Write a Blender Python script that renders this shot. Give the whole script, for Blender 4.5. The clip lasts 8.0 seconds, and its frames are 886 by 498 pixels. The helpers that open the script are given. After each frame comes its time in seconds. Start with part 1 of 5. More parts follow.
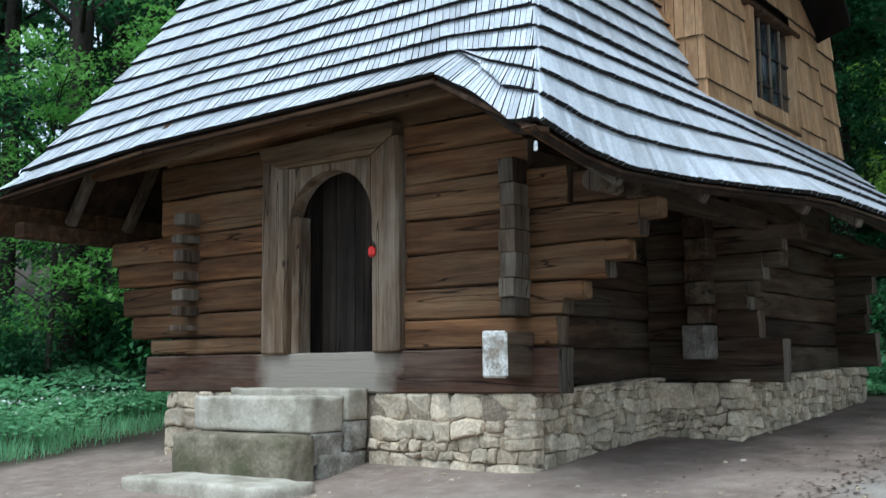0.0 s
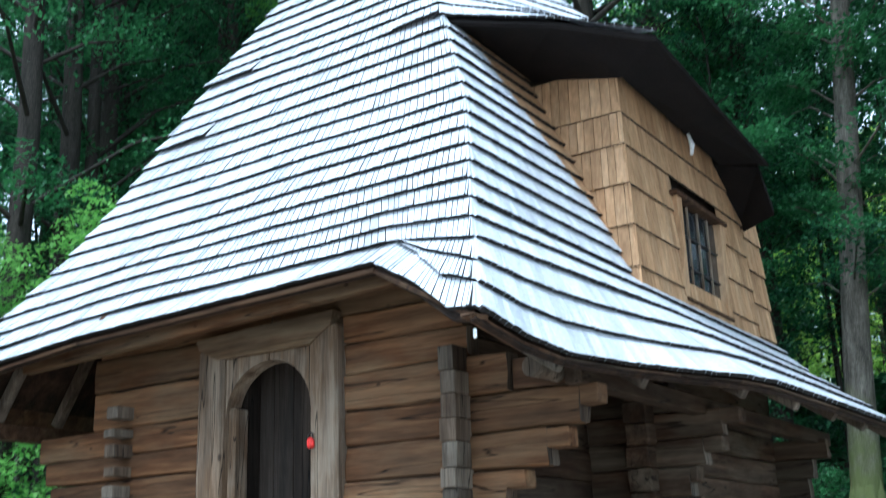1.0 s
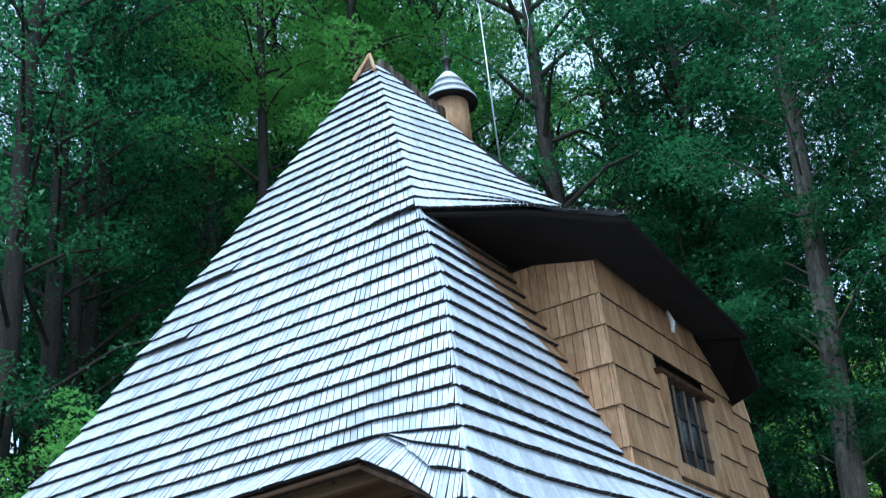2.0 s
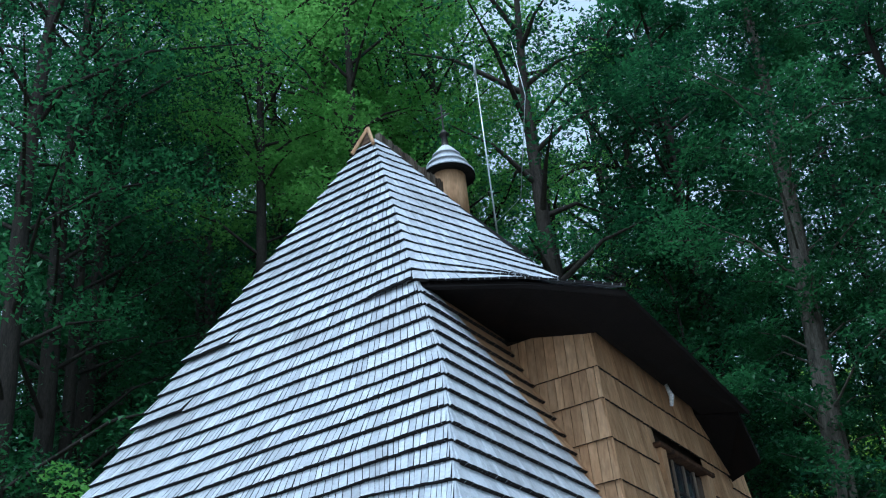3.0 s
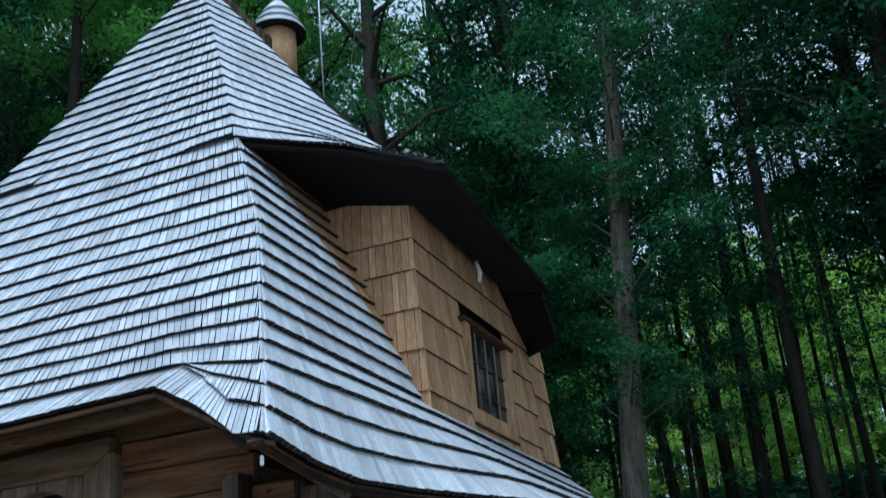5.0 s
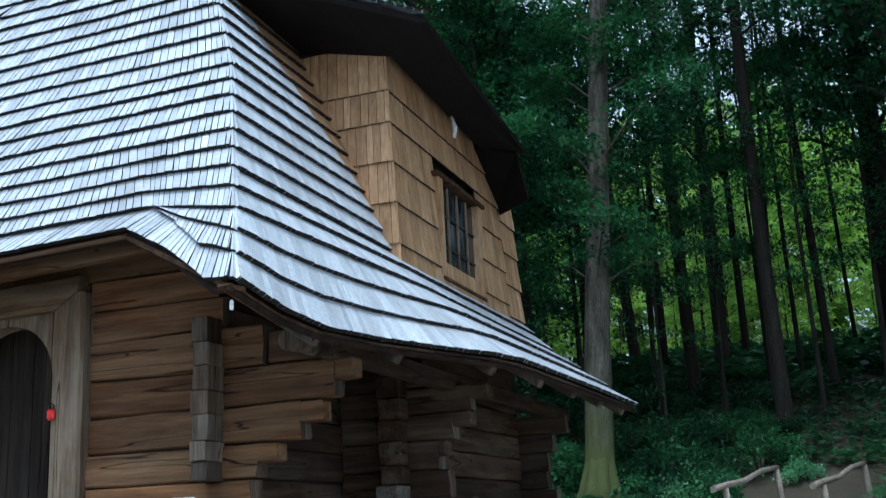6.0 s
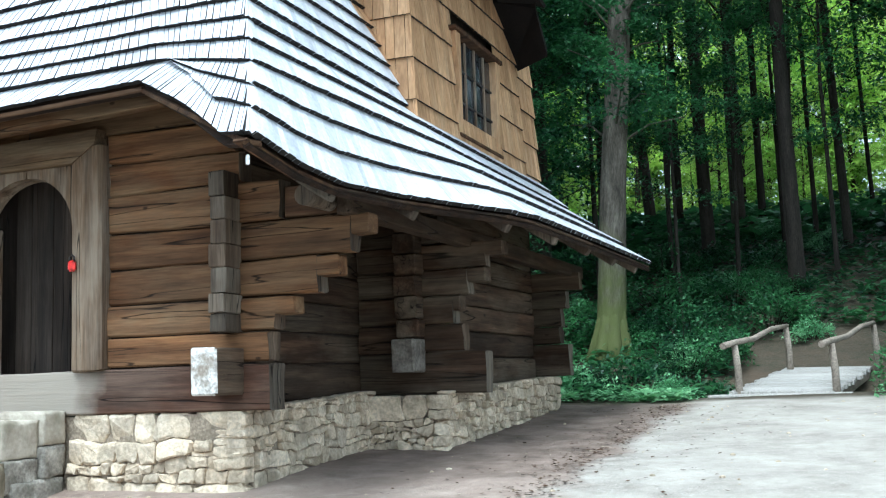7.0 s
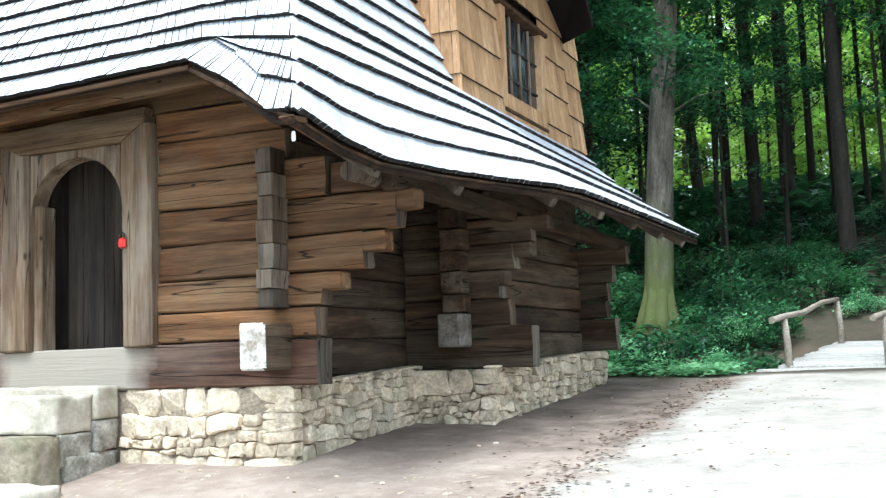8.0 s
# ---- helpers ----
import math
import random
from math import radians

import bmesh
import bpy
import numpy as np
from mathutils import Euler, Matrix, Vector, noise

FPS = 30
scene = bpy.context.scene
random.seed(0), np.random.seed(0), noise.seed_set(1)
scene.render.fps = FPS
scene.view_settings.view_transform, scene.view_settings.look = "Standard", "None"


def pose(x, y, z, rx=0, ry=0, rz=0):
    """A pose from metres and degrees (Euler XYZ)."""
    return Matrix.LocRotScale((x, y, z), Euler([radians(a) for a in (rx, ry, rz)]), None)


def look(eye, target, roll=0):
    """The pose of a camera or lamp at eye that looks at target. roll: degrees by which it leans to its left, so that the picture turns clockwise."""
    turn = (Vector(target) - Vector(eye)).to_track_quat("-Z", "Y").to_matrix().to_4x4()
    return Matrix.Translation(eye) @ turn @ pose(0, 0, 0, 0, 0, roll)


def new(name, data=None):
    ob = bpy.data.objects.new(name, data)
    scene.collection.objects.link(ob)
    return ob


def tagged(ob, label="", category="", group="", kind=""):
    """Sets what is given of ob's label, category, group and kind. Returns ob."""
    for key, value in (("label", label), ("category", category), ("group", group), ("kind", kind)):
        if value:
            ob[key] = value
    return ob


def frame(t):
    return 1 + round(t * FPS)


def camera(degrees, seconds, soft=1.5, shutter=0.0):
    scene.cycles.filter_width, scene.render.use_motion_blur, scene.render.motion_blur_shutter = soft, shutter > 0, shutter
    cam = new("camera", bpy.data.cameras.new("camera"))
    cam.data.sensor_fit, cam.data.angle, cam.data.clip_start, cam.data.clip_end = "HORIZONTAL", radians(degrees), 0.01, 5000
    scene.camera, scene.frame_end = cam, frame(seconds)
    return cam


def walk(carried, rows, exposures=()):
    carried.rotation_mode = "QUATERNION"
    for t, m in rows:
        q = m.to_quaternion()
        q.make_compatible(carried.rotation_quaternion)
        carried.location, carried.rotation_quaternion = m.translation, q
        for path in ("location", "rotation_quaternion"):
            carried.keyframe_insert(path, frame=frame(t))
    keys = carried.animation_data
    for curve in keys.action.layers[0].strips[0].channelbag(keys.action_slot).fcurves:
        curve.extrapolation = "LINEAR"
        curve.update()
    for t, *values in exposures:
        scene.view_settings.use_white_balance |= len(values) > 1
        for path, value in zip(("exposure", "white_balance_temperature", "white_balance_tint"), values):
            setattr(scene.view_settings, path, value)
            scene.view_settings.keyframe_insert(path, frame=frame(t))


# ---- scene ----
cam = camera(44.42, 8.0, soft=1.15, shutter=0.3)
EYE = (0.0, 0.0, 1.6)


def turn(t, yaw, pitch, roll):
    a, b = radians(yaw), radians(pitch)
    ahead = Vector((-math.sin(a) * math.cos(b), math.cos(a) * math.cos(b), math.sin(b)))
    return t, look(EYE, Vector(EYE) + ahead * 5, roll)


PATH = [
    (0.0, 36.54, 6.47, -0.47), (0.5, 34.92, 10.42, -0.6), (1.0, 33.1, 16.32, -1.85), (1.5, 31.94, 22.58, -4.1),
    (2.0, 31.45, 26.22, -5.4), (2.2, 31.5, 27.4, -5.6), (3.3, 30.73, 30.23, -5.52), (3.5, 30.54, 30.11, -5.4),
    (4.0, 26.72, 28.24, -5.2), (4.5, 22.43, 26.17, -5.7), (4.7, 21.5, 24.75, -5.57), (5.8, 20.86, 15.73, -2.8),
    (6.0, 20.14, 14.47, -2.75), (6.5, 21.19, 9.55, -2.18), (7.0, 21.3, 6.96, -1.91), (7.5, 21.77, 6.37, -1.88),
    (8.0, 23.77, 5.72, -2.0),
]
walk(cam, [turn(*row) for row in PATH],
     [(0.0, 1.1, 5300, 1), (0.5, 1.58, 5300, 1), (1.0, 1.92, 5080, 0), (1.5, 1.88, 4800, 0), (2.2, 1.27, 4750, 0), (3.5, 0.82, 4950, 0), (4.7, 0.7, 4900, 0),
      (6.0, 1.1, 5050, 1), (6.5, 1.42, 5150, 1), (7.0, 2.0, 5350, 0), (8.0, 2.38, 5550, 2)])

# ---------------------------------------------------------------- light
SUN_TURN, SUN_UP = 174.0, 66.0
world = bpy.data.worlds.new("sky")
world.use_nodes = True
scene.world = world
wn = world.node_tree
sky = wn.nodes.new("ShaderNodeTexSky")
sky.sky_type, sky.sun_disc = "NISHITA", False
sky.air_density, sky.dust_density, sky.ozone_density = 1.0, 4.0, 1.0
sky.sun_elevation, sky.sun_rotation = radians(SUN_UP), radians(SUN_TURN)
haze = wn.nodes.new("ShaderNodeHueSaturation")
haze.inputs["Saturation"].default_value, haze.inputs["Value"].default_value = 0.45, 1.15
wn.links.new(sky.outputs["Color"], haze.inputs["Color"])
cloud = wn.nodes.new("ShaderNodeMix")
cloud.data_type = "RGBA"
cloud.inputs["Factor"].default_value, cloud.inputs["B"].default_value = 0.65, (3.1, 3.27, 3.35, 1)
wn.links.new(haze.outputs["Color"], cloud.inputs["A"])
wn.links.new(cloud.outputs["Result"], wn.nodes["Background"].inputs["Color"])
wn.nodes["Background"].inputs["Strength"].default_value = 0.14
sun = new("sun", bpy.data.lights.new("sun", "SUN"))
sun.data.energy, sun.data.angle, sun.data.color = 0.95, radians(30), (1.0, 0.97, 0.92)
sun.matrix_world = look((0, 0, 30), Vector((0, 0, 30)) - Vector((
    math.sin(radians(SUN_TURN)) * math.cos(radians(SUN_UP)), math.cos(radians(SUN_TURN)) * math.cos(radians(SUN_UP)),
    math.sin(radians(SUN_UP)))))


# ---------------------------------------------------------------- materials
def material(name, colours, scale=4.0, stretch=(1, 1, 1), rough=0.8, bump=0.3, vary=0.0, fine=40.0, island=False,
             grain=0.35, metal=0.0, stain=None, coords="Object"):
    """A surface of two or more colours mixed by noise, with finer grain, bump and a shade of its own for each piece."""
    m = bpy.data.materials.new(name)
    m.use_nodes = True
    n, l = m.node_tree.nodes, m.node_tree.links
    bsdf = n["Principled BSDF"]
    tc = n.new("ShaderNodeTexCoord")
    mp = n.new("ShaderNodeMapping")
    mp.inputs["Scale"].default_value = stretch
    l.new(tc.outputs[coords], mp.inputs["Vector"])
    if vary:
        info = n.new("ShaderNodeNewGeometry" if island else "ShaderNodeObjectInfo")
        rnd = info.outputs["Random Per Island" if island else "Random"]
        off = n.new("ShaderNodeVectorMath")
        off.operation = "MULTIPLY_ADD"
        comb = n.new("ShaderNodeCombineXYZ")
        for k in range(3):
            l.new(rnd, comb.inputs[k])
        off.inputs[1].default_value = (37, 23, 51)
        l.new(comb.outputs[0], off.inputs[0])
        l.new(mp.outputs[0], off.inputs[2])
        vec = off.outputs[0]
    else:
        vec = mp.outputs[0]
    big = n.new("ShaderNodeTexNoise")
    big.inputs["Scale"].default_value, big.inputs["Detail"].default_value = scale, 6
    big.inputs["Roughness"].default_value = 0.65
    l.new(vec, big.inputs["Vector"])
    ramp = n.new("ShaderNodeValToRGB")
    els = ramp.color_ramp.elements
    while len(els) < len(colours):
        els.new(0.5)
    for k, c in enumerate(colours):
        els[k].position, els[k].color = 0.3 + 0.4 * k / (len(colours) - 1), (*c, 1)
    l.new(big.outputs["Fac"], ramp.inputs["Fac"])
    base = ramp.outputs["Color"]
    small = n.new("ShaderNodeTexNoise")
    small.inputs["Scale"].default_value, small.inputs["Detail"].default_value = fine, 4
    l.new(vec, small.inputs["Vector"])
    gain = n.new("ShaderNodeMapRange")
    gain.inputs["From Min"].default_value, gain.inputs["From Max"].default_value = 0.3, 0.7
    gain.inputs["To Min"].default_value, gain.inputs["To Max"].default_value = 1 - grain, 1 + grain
    l.new(small.outputs["Fac"], gain.inputs["Value"])
    value = gain.outputs["Result"]
    if vary:
        shade = n.new("ShaderNodeMapRange")
        shade.inputs["To Min"].default_value, shade.inputs["To Max"].default_value = 1 - vary, 1 + vary
        l.new(rnd, shade.inputs["Value"])
        mul = n.new("ShaderNodeMath")
        mul.operation = "MULTIPLY"
        l.new(value, mul.inputs[0])
        l.new(shade.outputs["Result"], mul.inputs[1])
        value = mul.outputs[0]
    tint = n.new("ShaderNodeVectorMath")
    tint.operation = "SCALE"
    l.new(base, tint.inputs[0])
    l.new(value, tint.inputs["Scale"])
    colour = tint.outputs["Vector"]
    if stain:
        tone, amount, size = stain
        spots = n.new("ShaderNodeTexNoise")
        spots.inputs["Scale"].default_value, spots.inputs["Detail"].default_value = size, 5
        l.new(tc.outputs[coords], spots.inputs["Vector"])
        cut = n.new("ShaderNodeMapRange")
        cut.inputs["From Min"].default_value, cut.inputs["From Max"].default_value = 0.52, 0.66
        cut.inputs["To Max"].default_value = amount
        l.new(spots.outputs["Fac"], cut.inputs["Value"])
        mix = n.new("ShaderNodeMix")
        mix.data_type = "RGBA"
        mix.inputs["B"].default_value = (*tone, 1)
        l.new(cut.outputs["Result"], mix.inputs["Factor"])
        l.new(colour, mix.inputs["A"])
        colour = mix.outputs["Result"]
    l.new(colour, bsdf.inputs["Base Color"])
    bsdf.inputs["Roughness"].default_value, bsdf.inputs["Metallic"].default_value = rough, metal
    bsdf.inputs["Specular IOR Level"].default_value = 0.5 if rough < 0.7 else 0.2
    if bump:
        bm = n.new("ShaderNodeBump")
        bm.inputs["Strength"].default_value, bm.inputs["Distance"].default_value = bump, 0.01
        add = n.new("ShaderNodeMath")
        l.new(big.outputs["Fac"], add.inputs[0])
        l.new(small.outputs["Fac"], add.inputs[1])
        l.new(add.outputs[0], bm.inputs["Height"])
        l.new(bm.outputs["Normal"], bsdf.inputs["Normal"])
    return m


def leafy(name, dark, light, through_light=0.35):
    """Thin leaves: diffuse, a little gloss, and light that passes through."""
    m = bpy.data.materials.new(name)
    m.use_nodes = True
    n, l = m.node_tree.nodes, m.node_tree.links
    out, bsdf = n["Material Output"], n["Principled BSDF"]
    geo, info = n.new("ShaderNodeNewGeometry"), n.new("ShaderNodeObjectInfo")
    add = n.new("ShaderNodeMath")
    add.operation = "MULTIPLY_ADD"
    l.new(geo.outputs["Random Per Island"], add.inputs[0])
    add.inputs[1].default_value = 0.6
    part_of = n.new("ShaderNodeMath")
    part_of.operation = "MULTIPLY"
    part_of.inputs[1].default_value = 0.4
    l.new(info.outputs["Random"], part_of.inputs[0])
    l.new(part_of.outputs[0], add.inputs[2])
    # lit clusters and shaded hollows of a crown, painted as colour clumps
    tc, clump = n.new("ShaderNodeTexCoord"), n.new("ShaderNodeTexNoise")
    clump.inputs["Scale"].default_value, clump.inputs["Detail"].default_value = 0.55, 3
    l.new(tc.outputs["Object"], clump.inputs["Vector"])
    patch = n.new("ShaderNodeMapRange")
    patch.inputs["From Min"].default_value, patch.inputs["From Max"].default_value = 0.35, 0.65
    patch.inputs["To Min"].default_value, patch.inputs["To Max"].default_value = -0.45, 0.5
    l.new(clump.outputs["Fac"], patch.inputs["Value"])
    both = n.new("ShaderNodeMath")
    l.new(add.outputs[0], both.inputs[0])
    l.new(patch.outputs["Result"], both.inputs[1])
    ramp = n.new("ShaderNodeValToRGB")
    ramp.color_ramp.elements[0].color, ramp.color_ramp.elements[1].color = (*dark, 1), (*light, 1)
    l.new(both.outputs[0], ramp.inputs["Fac"])
    l.new(ramp.outputs["Color"], bsdf.inputs["Base Color"])
    bsdf.inputs["Roughness"].default_value, bsdf.inputs["Specular IOR Level"].default_value = 0.5, 0.35
    tr = n.new("ShaderNodeBsdfTranslucent")
    l.new(ramp.outputs["Color"], tr.inputs["Color"])
    mix = n.new("ShaderNodeMixShader")
    mix.inputs["Fac"].default_value = through_light
    l.new(bsdf.outputs[0], mix.inputs[1])
    l.new(tr.outputs[0], mix.inputs[2])
    l.new(mix.outputs[0], out.inputs["Surface"])
    return m


M_SHINGLE = material("weathered_shingle", [(0.4, 0.418, 0.455), (0.53, 0.548, 0.588), (0.62, 0.634, 0.668)], 1.2, (1, 1, 1),
                     0.55, 0.25, 0.16, 30, True, 0.16, stain=((0.25, 0.24, 0.24), 0.35, 0.9))
M_FRESH = material("fresh_shingle", [(0.31, 0.175, 0.088), (0.44, 0.265, 0.138), (0.54, 0.36, 0.21)], 3, (1, 1, 0.25), 0.7, 0.3,
                   0.16, 30, True, 0.2)
M_SHINGLE_ONE = material("weathered_shingle_single", [(0.4, 0.418, 0.455), (0.53, 0.548, 0.588), (0.62, 0.634, 0.668)], 1.2, (1, 1, 1),
                         0.55, 0.25, 0.16, 30, False, 0.16, stain=((0.25, 0.24, 0.24), 0.35, 0.9))
M_FRESH_ONE = material("fresh_shingle_single", [(0.31, 0.175, 0.088), (0.44, 0.265, 0.138), (0.54, 0.36, 0.21)], 3, (1, 1, 0.25), 0.7, 0.3,
                       0.16, 30, False, 0.2)
# end grain painted near black for the shadow lines between courses
M_BUTT = material("shaded_shingle_end", [(0.012, 0.011, 0.011), (0.03, 0.027, 0.025)], 6, rough=0.9, bump=0.2)

def timber(name, dark, mid, light, grey, axis=0, greyed=0.5, vary=0.3, knots=0.0, rough=0.8):
    """Old sawn or hewn wood: long streaks, greyed patches, drying cracks and knots, all drawn out along the grain."""
    m = bpy.data.materials.new(name)
    m.use_nodes = True
    n, l = m.node_tree.nodes, m.node_tree.links
    bsdf, tc, info = n["Principled BSDF"], n.new("ShaderNodeTexCoord"), n.new("ShaderNodeObjectInfo")
    off = n.new("ShaderNodeVectorMath")
    off.operation = "MULTIPLY_ADD"
    off.inputs[1].default_value = (37, 23, 51)
    comb = n.new("ShaderNodeCombineXYZ")
    for k in range(3):
        l.new(info.outputs["Random"], comb.inputs[k])
    l.new(comb.outputs[0], off.inputs[0])
    l.new(tc.outputs["Object"], off.inputs[2])

    def grain(lengthwise, across, detail, roughness=0.65):
        mp, t = n.new("ShaderNodeMapping"), n.new("ShaderNodeTexNoise")
        mp.inputs["Scale"].default_value = [lengthwise if k == axis else across for k in range(3)]
        l.new(off.outputs[0], mp.inputs["Vector"])
        l.new(mp.outputs[0], t.inputs["Vector"])
        t.inputs["Scale"].default_value, t.inputs["Detail"].default_value, t.inputs["Roughness"].default_value = 1.0, detail, roughness
        return t.outputs["Fac"]

    def remap(v, a, b, c, d):
        t = n.new("ShaderNodeMapRange")
        for key, q in (("From Min", a), ("From Max", b), ("To Min", c), ("To Max", d)):
            t.inputs[key].default_value = q
        l.new(v, t.inputs["Value"])
        return t.outputs["Result"]

    def calc(op, a, b):
        t = n.new("ShaderNodeMath")
        t.operation = op
        for k, v in enumerate((a, b)):
            if isinstance(v, (int, float)):
                t.inputs[k].default_value = v
            else:
                l.new(v, t.inputs[k])
        return t.outputs[0]

    streak, patch, fine = grain(0.7, 9, 7), grain(0.8, 2.2, 4), grain(2.5, 60, 4)
    ramp = n.new("ShaderNodeValToRGB")
    ramp.color_ramp.elements.new(0.5)
    for k, (at, c) in enumerate(((0.26, dark), (0.5, mid), (0.76, light))):
        ramp.color_ramp.elements[k].position, ramp.color_ramp.elements[k].color = at, (*c, 1)
    l.new(streak, ramp.inputs["Fac"])
    mix = n.new("ShaderNodeMix")
    mix.data_type = "RGBA"
    mix.inputs["B"].default_value = (*grey, 1)
    own = remap(calc("FRACT", calc("MULTIPLY", info.outputs["Random"], 7.3), 0), 0, 1, 0.35, 1.35)
    l.new(calc("MULTIPLY", calc("MULTIPLY", remap(patch, 0.38, 0.6, 0, greyed), own), remap(streak, 0.3, 0.65, 0.35, 1)), mix.inputs["Factor"])
    l.new(ramp.outputs["Color"], mix.inputs["A"])
    crack = grain(0.3, 6, 2, 0.5)
    crack = remap(calc("ABSOLUTE", calc("SUBTRACT", crack, 0.42), 0), 0.002, 0.008, 0.2, 1)
    value = calc("MULTIPLY", calc("MULTIPLY", crack, remap(fine, 0.3, 0.7, 0.78, 1.22)), remap(info.outputs["Random"], 0, 1, 1 - vary, 1 + vary))
    if knots:
        cell = n.new("ShaderNodeTexVoronoi")
        cell.inputs["Scale"].default_value = knots
        spread = n.new("ShaderNodeMapping")
        spread.inputs["Scale"].default_value = [0.62 if k == axis else 1.2 for k in range(3)]
        l.new(off.outputs[0], spread.inputs["Vector"])
        l.new(spread.outputs[0], cell.inputs["Vector"])
        value = calc("MULTIPLY", value, remap(cell.outputs["Distance"], 0.035, 0.075, 0.28, 1.0))
    tint = n.new("ShaderNodeVectorMath")
    tint.operation = "SCALE"
    l.new(mix.outputs["Result"], tint.inputs[0])
    l.new(value, tint.inputs["Scale"])
    l.new(tint.outputs["Vector"], bsdf.inputs["Base Color"])
    bsdf.inputs["Roughness"].default_value, bsdf.inputs["Specular IOR Level"].default_value = rough, 0.2
    bump = n.new("ShaderNodeBump")
    bump.inputs["Strength"].default_value, bump.inputs["Distance"].default_value = 0.9, 0.012
    l.new(calc("ADD", calc("ADD", streak, calc("MULTIPLY", fine, 0.4)), calc("ADD", crack, patch)), bump.inputs["Height"])
    l.new(bump.outputs["Normal"], bsdf.inputs["Normal"])
    return m


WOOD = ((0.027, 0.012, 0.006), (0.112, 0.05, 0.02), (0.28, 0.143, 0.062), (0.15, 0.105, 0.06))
# log colours again, darkened for the shade under the side eave
SHADED_WOOD = ((0.01, 0.006, 0.004), (0.042, 0.023, 0.013), (0.12, 0.07, 0.041), (0.125, 0.103, 0.073))
M_LOG = timber("brown_log", *WOOD, 0, 0.8, 0.35, 3.4)
M_SILL = timber("reddish_sill", (0.018, 0.009, 0.006), (0.07, 0.034, 0.021), (0.16, 0.088, 0.056), (0.15, 0.115, 0.09), 0, 0.45, 0.1)


def worn(m, centre, half, tone):
    """Wood trodden pale over one stretch along x, with uneven ends."""
    n, l = m.node_tree.nodes, m.node_tree.links
    bsdf, tc = n["Principled BSDF"], n.new("ShaderNodeTexCoord")
    sep, patch = n.new("ShaderNodeSeparateXYZ"), n.new("ShaderNodeTexNoise")
    patch.inputs["Scale"].default_value, patch.inputs["Detail"].default_value = 3.0, 6
    l.new(tc.outputs["Object"], sep.inputs[0])
    l.new(tc.outputs["Object"], patch.inputs["Vector"])
    last = sep.outputs["X"]
    for op, b, c in (("SUBTRACT", centre, None), ("ABSOLUTE", None, None), ("SUBTRACT", half, None)):
        t = n.new("ShaderNodeMath")
        t.operation = op
        l.new(last, t.inputs[0])
        if b is not None:
            t.inputs[1].default_value = b
        last = t.outputs[0]
    t = n.new("ShaderNodeMath")
    t.operation = "MULTIPLY_ADD"
    t.inputs[1].default_value = 0.5
    l.new(patch.outputs["Fac"], t.inputs[0])
    l.new(last, t.inputs[2])
    cover = n.new("ShaderNodeMapRange")
    cover.inputs["From Min"].default_value, cover.inputs["From Max"].default_value = 0.12, 0.42
    cover.inputs["To Min"].default_value, cover.inputs["To Max"].default_value = 0.72, 0.0
    l.new(t.outputs[0], cover.inputs["Value"])
    mix = n.new("ShaderNodeMix")
    mix.data_type = "RGBA"
    mix.inputs["B"].default_value = (*tone, 1)
    l.new(cover.outputs["Result"], mix.inputs["Factor"])
    l.new(bsdf.inputs["Base Color"].links[0].from_socket, mix.inputs["A"])
    l.new(mix.outputs["Result"], bsdf.inputs["Base Color"])


worn(M_SILL, -7.4, 0.82, (0.4, 0.36, 0.3))
M_LOG_SIDE = timber("shaded_log", *SHADED_WOOD, 1, 0.7, 0.4, 2.6)
M_LOG_WEST = timber("shaded_cross_log", *SHADED_WOOD, 0, 0.7, 0.4, 2.6)
M_END = timber("log_end", (0.018, 0.012, 0.008), (0.07, 0.048, 0.032), (0.16, 0.118, 0.082), (0.2, 0.175, 0.14), 2, 0.8, 0.4)
M_PALE = material("whitened_log_end", [(0.35, 0.32, 0.28), (0.62, 0.6, 0.56), (0.75, 0.73, 0.7)], 5, (1, 1, 1), 0.85, 0.4, 0, 40,
                  stain=((0.2, 0.15, 0.1), 0.8, 6))
FRAME = ((0.03, 0.018, 0.011), (0.135, 0.086, 0.05), (0.27, 0.2, 0.135), (0.29, 0.25, 0.2))
M_FRAME = timber("grey_door_frame", *FRAME, 2, 0.9, 0.12, 2.4)
M_LINTEL = timber("brown_lintel", (0.03, 0.018, 0.01), (0.12, 0.073, 0.038), (0.24, 0.165, 0.095), (0.2, 0.16, 0.11), 0, 0.6, 0.1, 2.4)
# dark brown planks, darkened further for the shade inside the arch
M_DOOR = timber("shaded_dark_door", (0.004, 0.003, 0.0025), (0.016, 0.011, 0.008), (0.05, 0.036, 0.026), (0.04, 0.032, 0.026), 2, 0.6, 0.45)
M_BEAM = timber("eave_timber", (0.016, 0.007, 0.004), (0.06, 0.028, 0.013), (0.14, 0.076, 0.038), (0.1, 0.076, 0.05), 0, 0.4, 0.25)
# brown boards with the shade under the eaves put into their colour
M_UNDER = timber("shaded_roof_underside", (0.006, 0.004, 0.003), (0.024, 0.012, 0.007), (0.07, 0.038, 0.02), (0.05, 0.036, 0.024), 0, 0.4, 0.2)
M_SOFFIT = material("shaded_soffit", [(0.004, 0.003, 0.0025), (0.01, 0.007, 0.006)], 3, (1, 1, 1), 0.9, 0.3)
M_STONE = material("pale_stone", [(0.36, 0.285, 0.198), (0.55, 0.455, 0.335), (0.67, 0.58, 0.455)], 4, (1, 1, 1), 0.9, 0.8, 0.22, 30,
                   False, 0.25, stain=((0.17, 0.15, 0.11), 0.5, 3))
M_MORTAR = material("earthy_mortar", [(0.16, 0.13, 0.095), (0.34, 0.28, 0.21)], 9, (1, 1, 1), 0.95, 0.6)
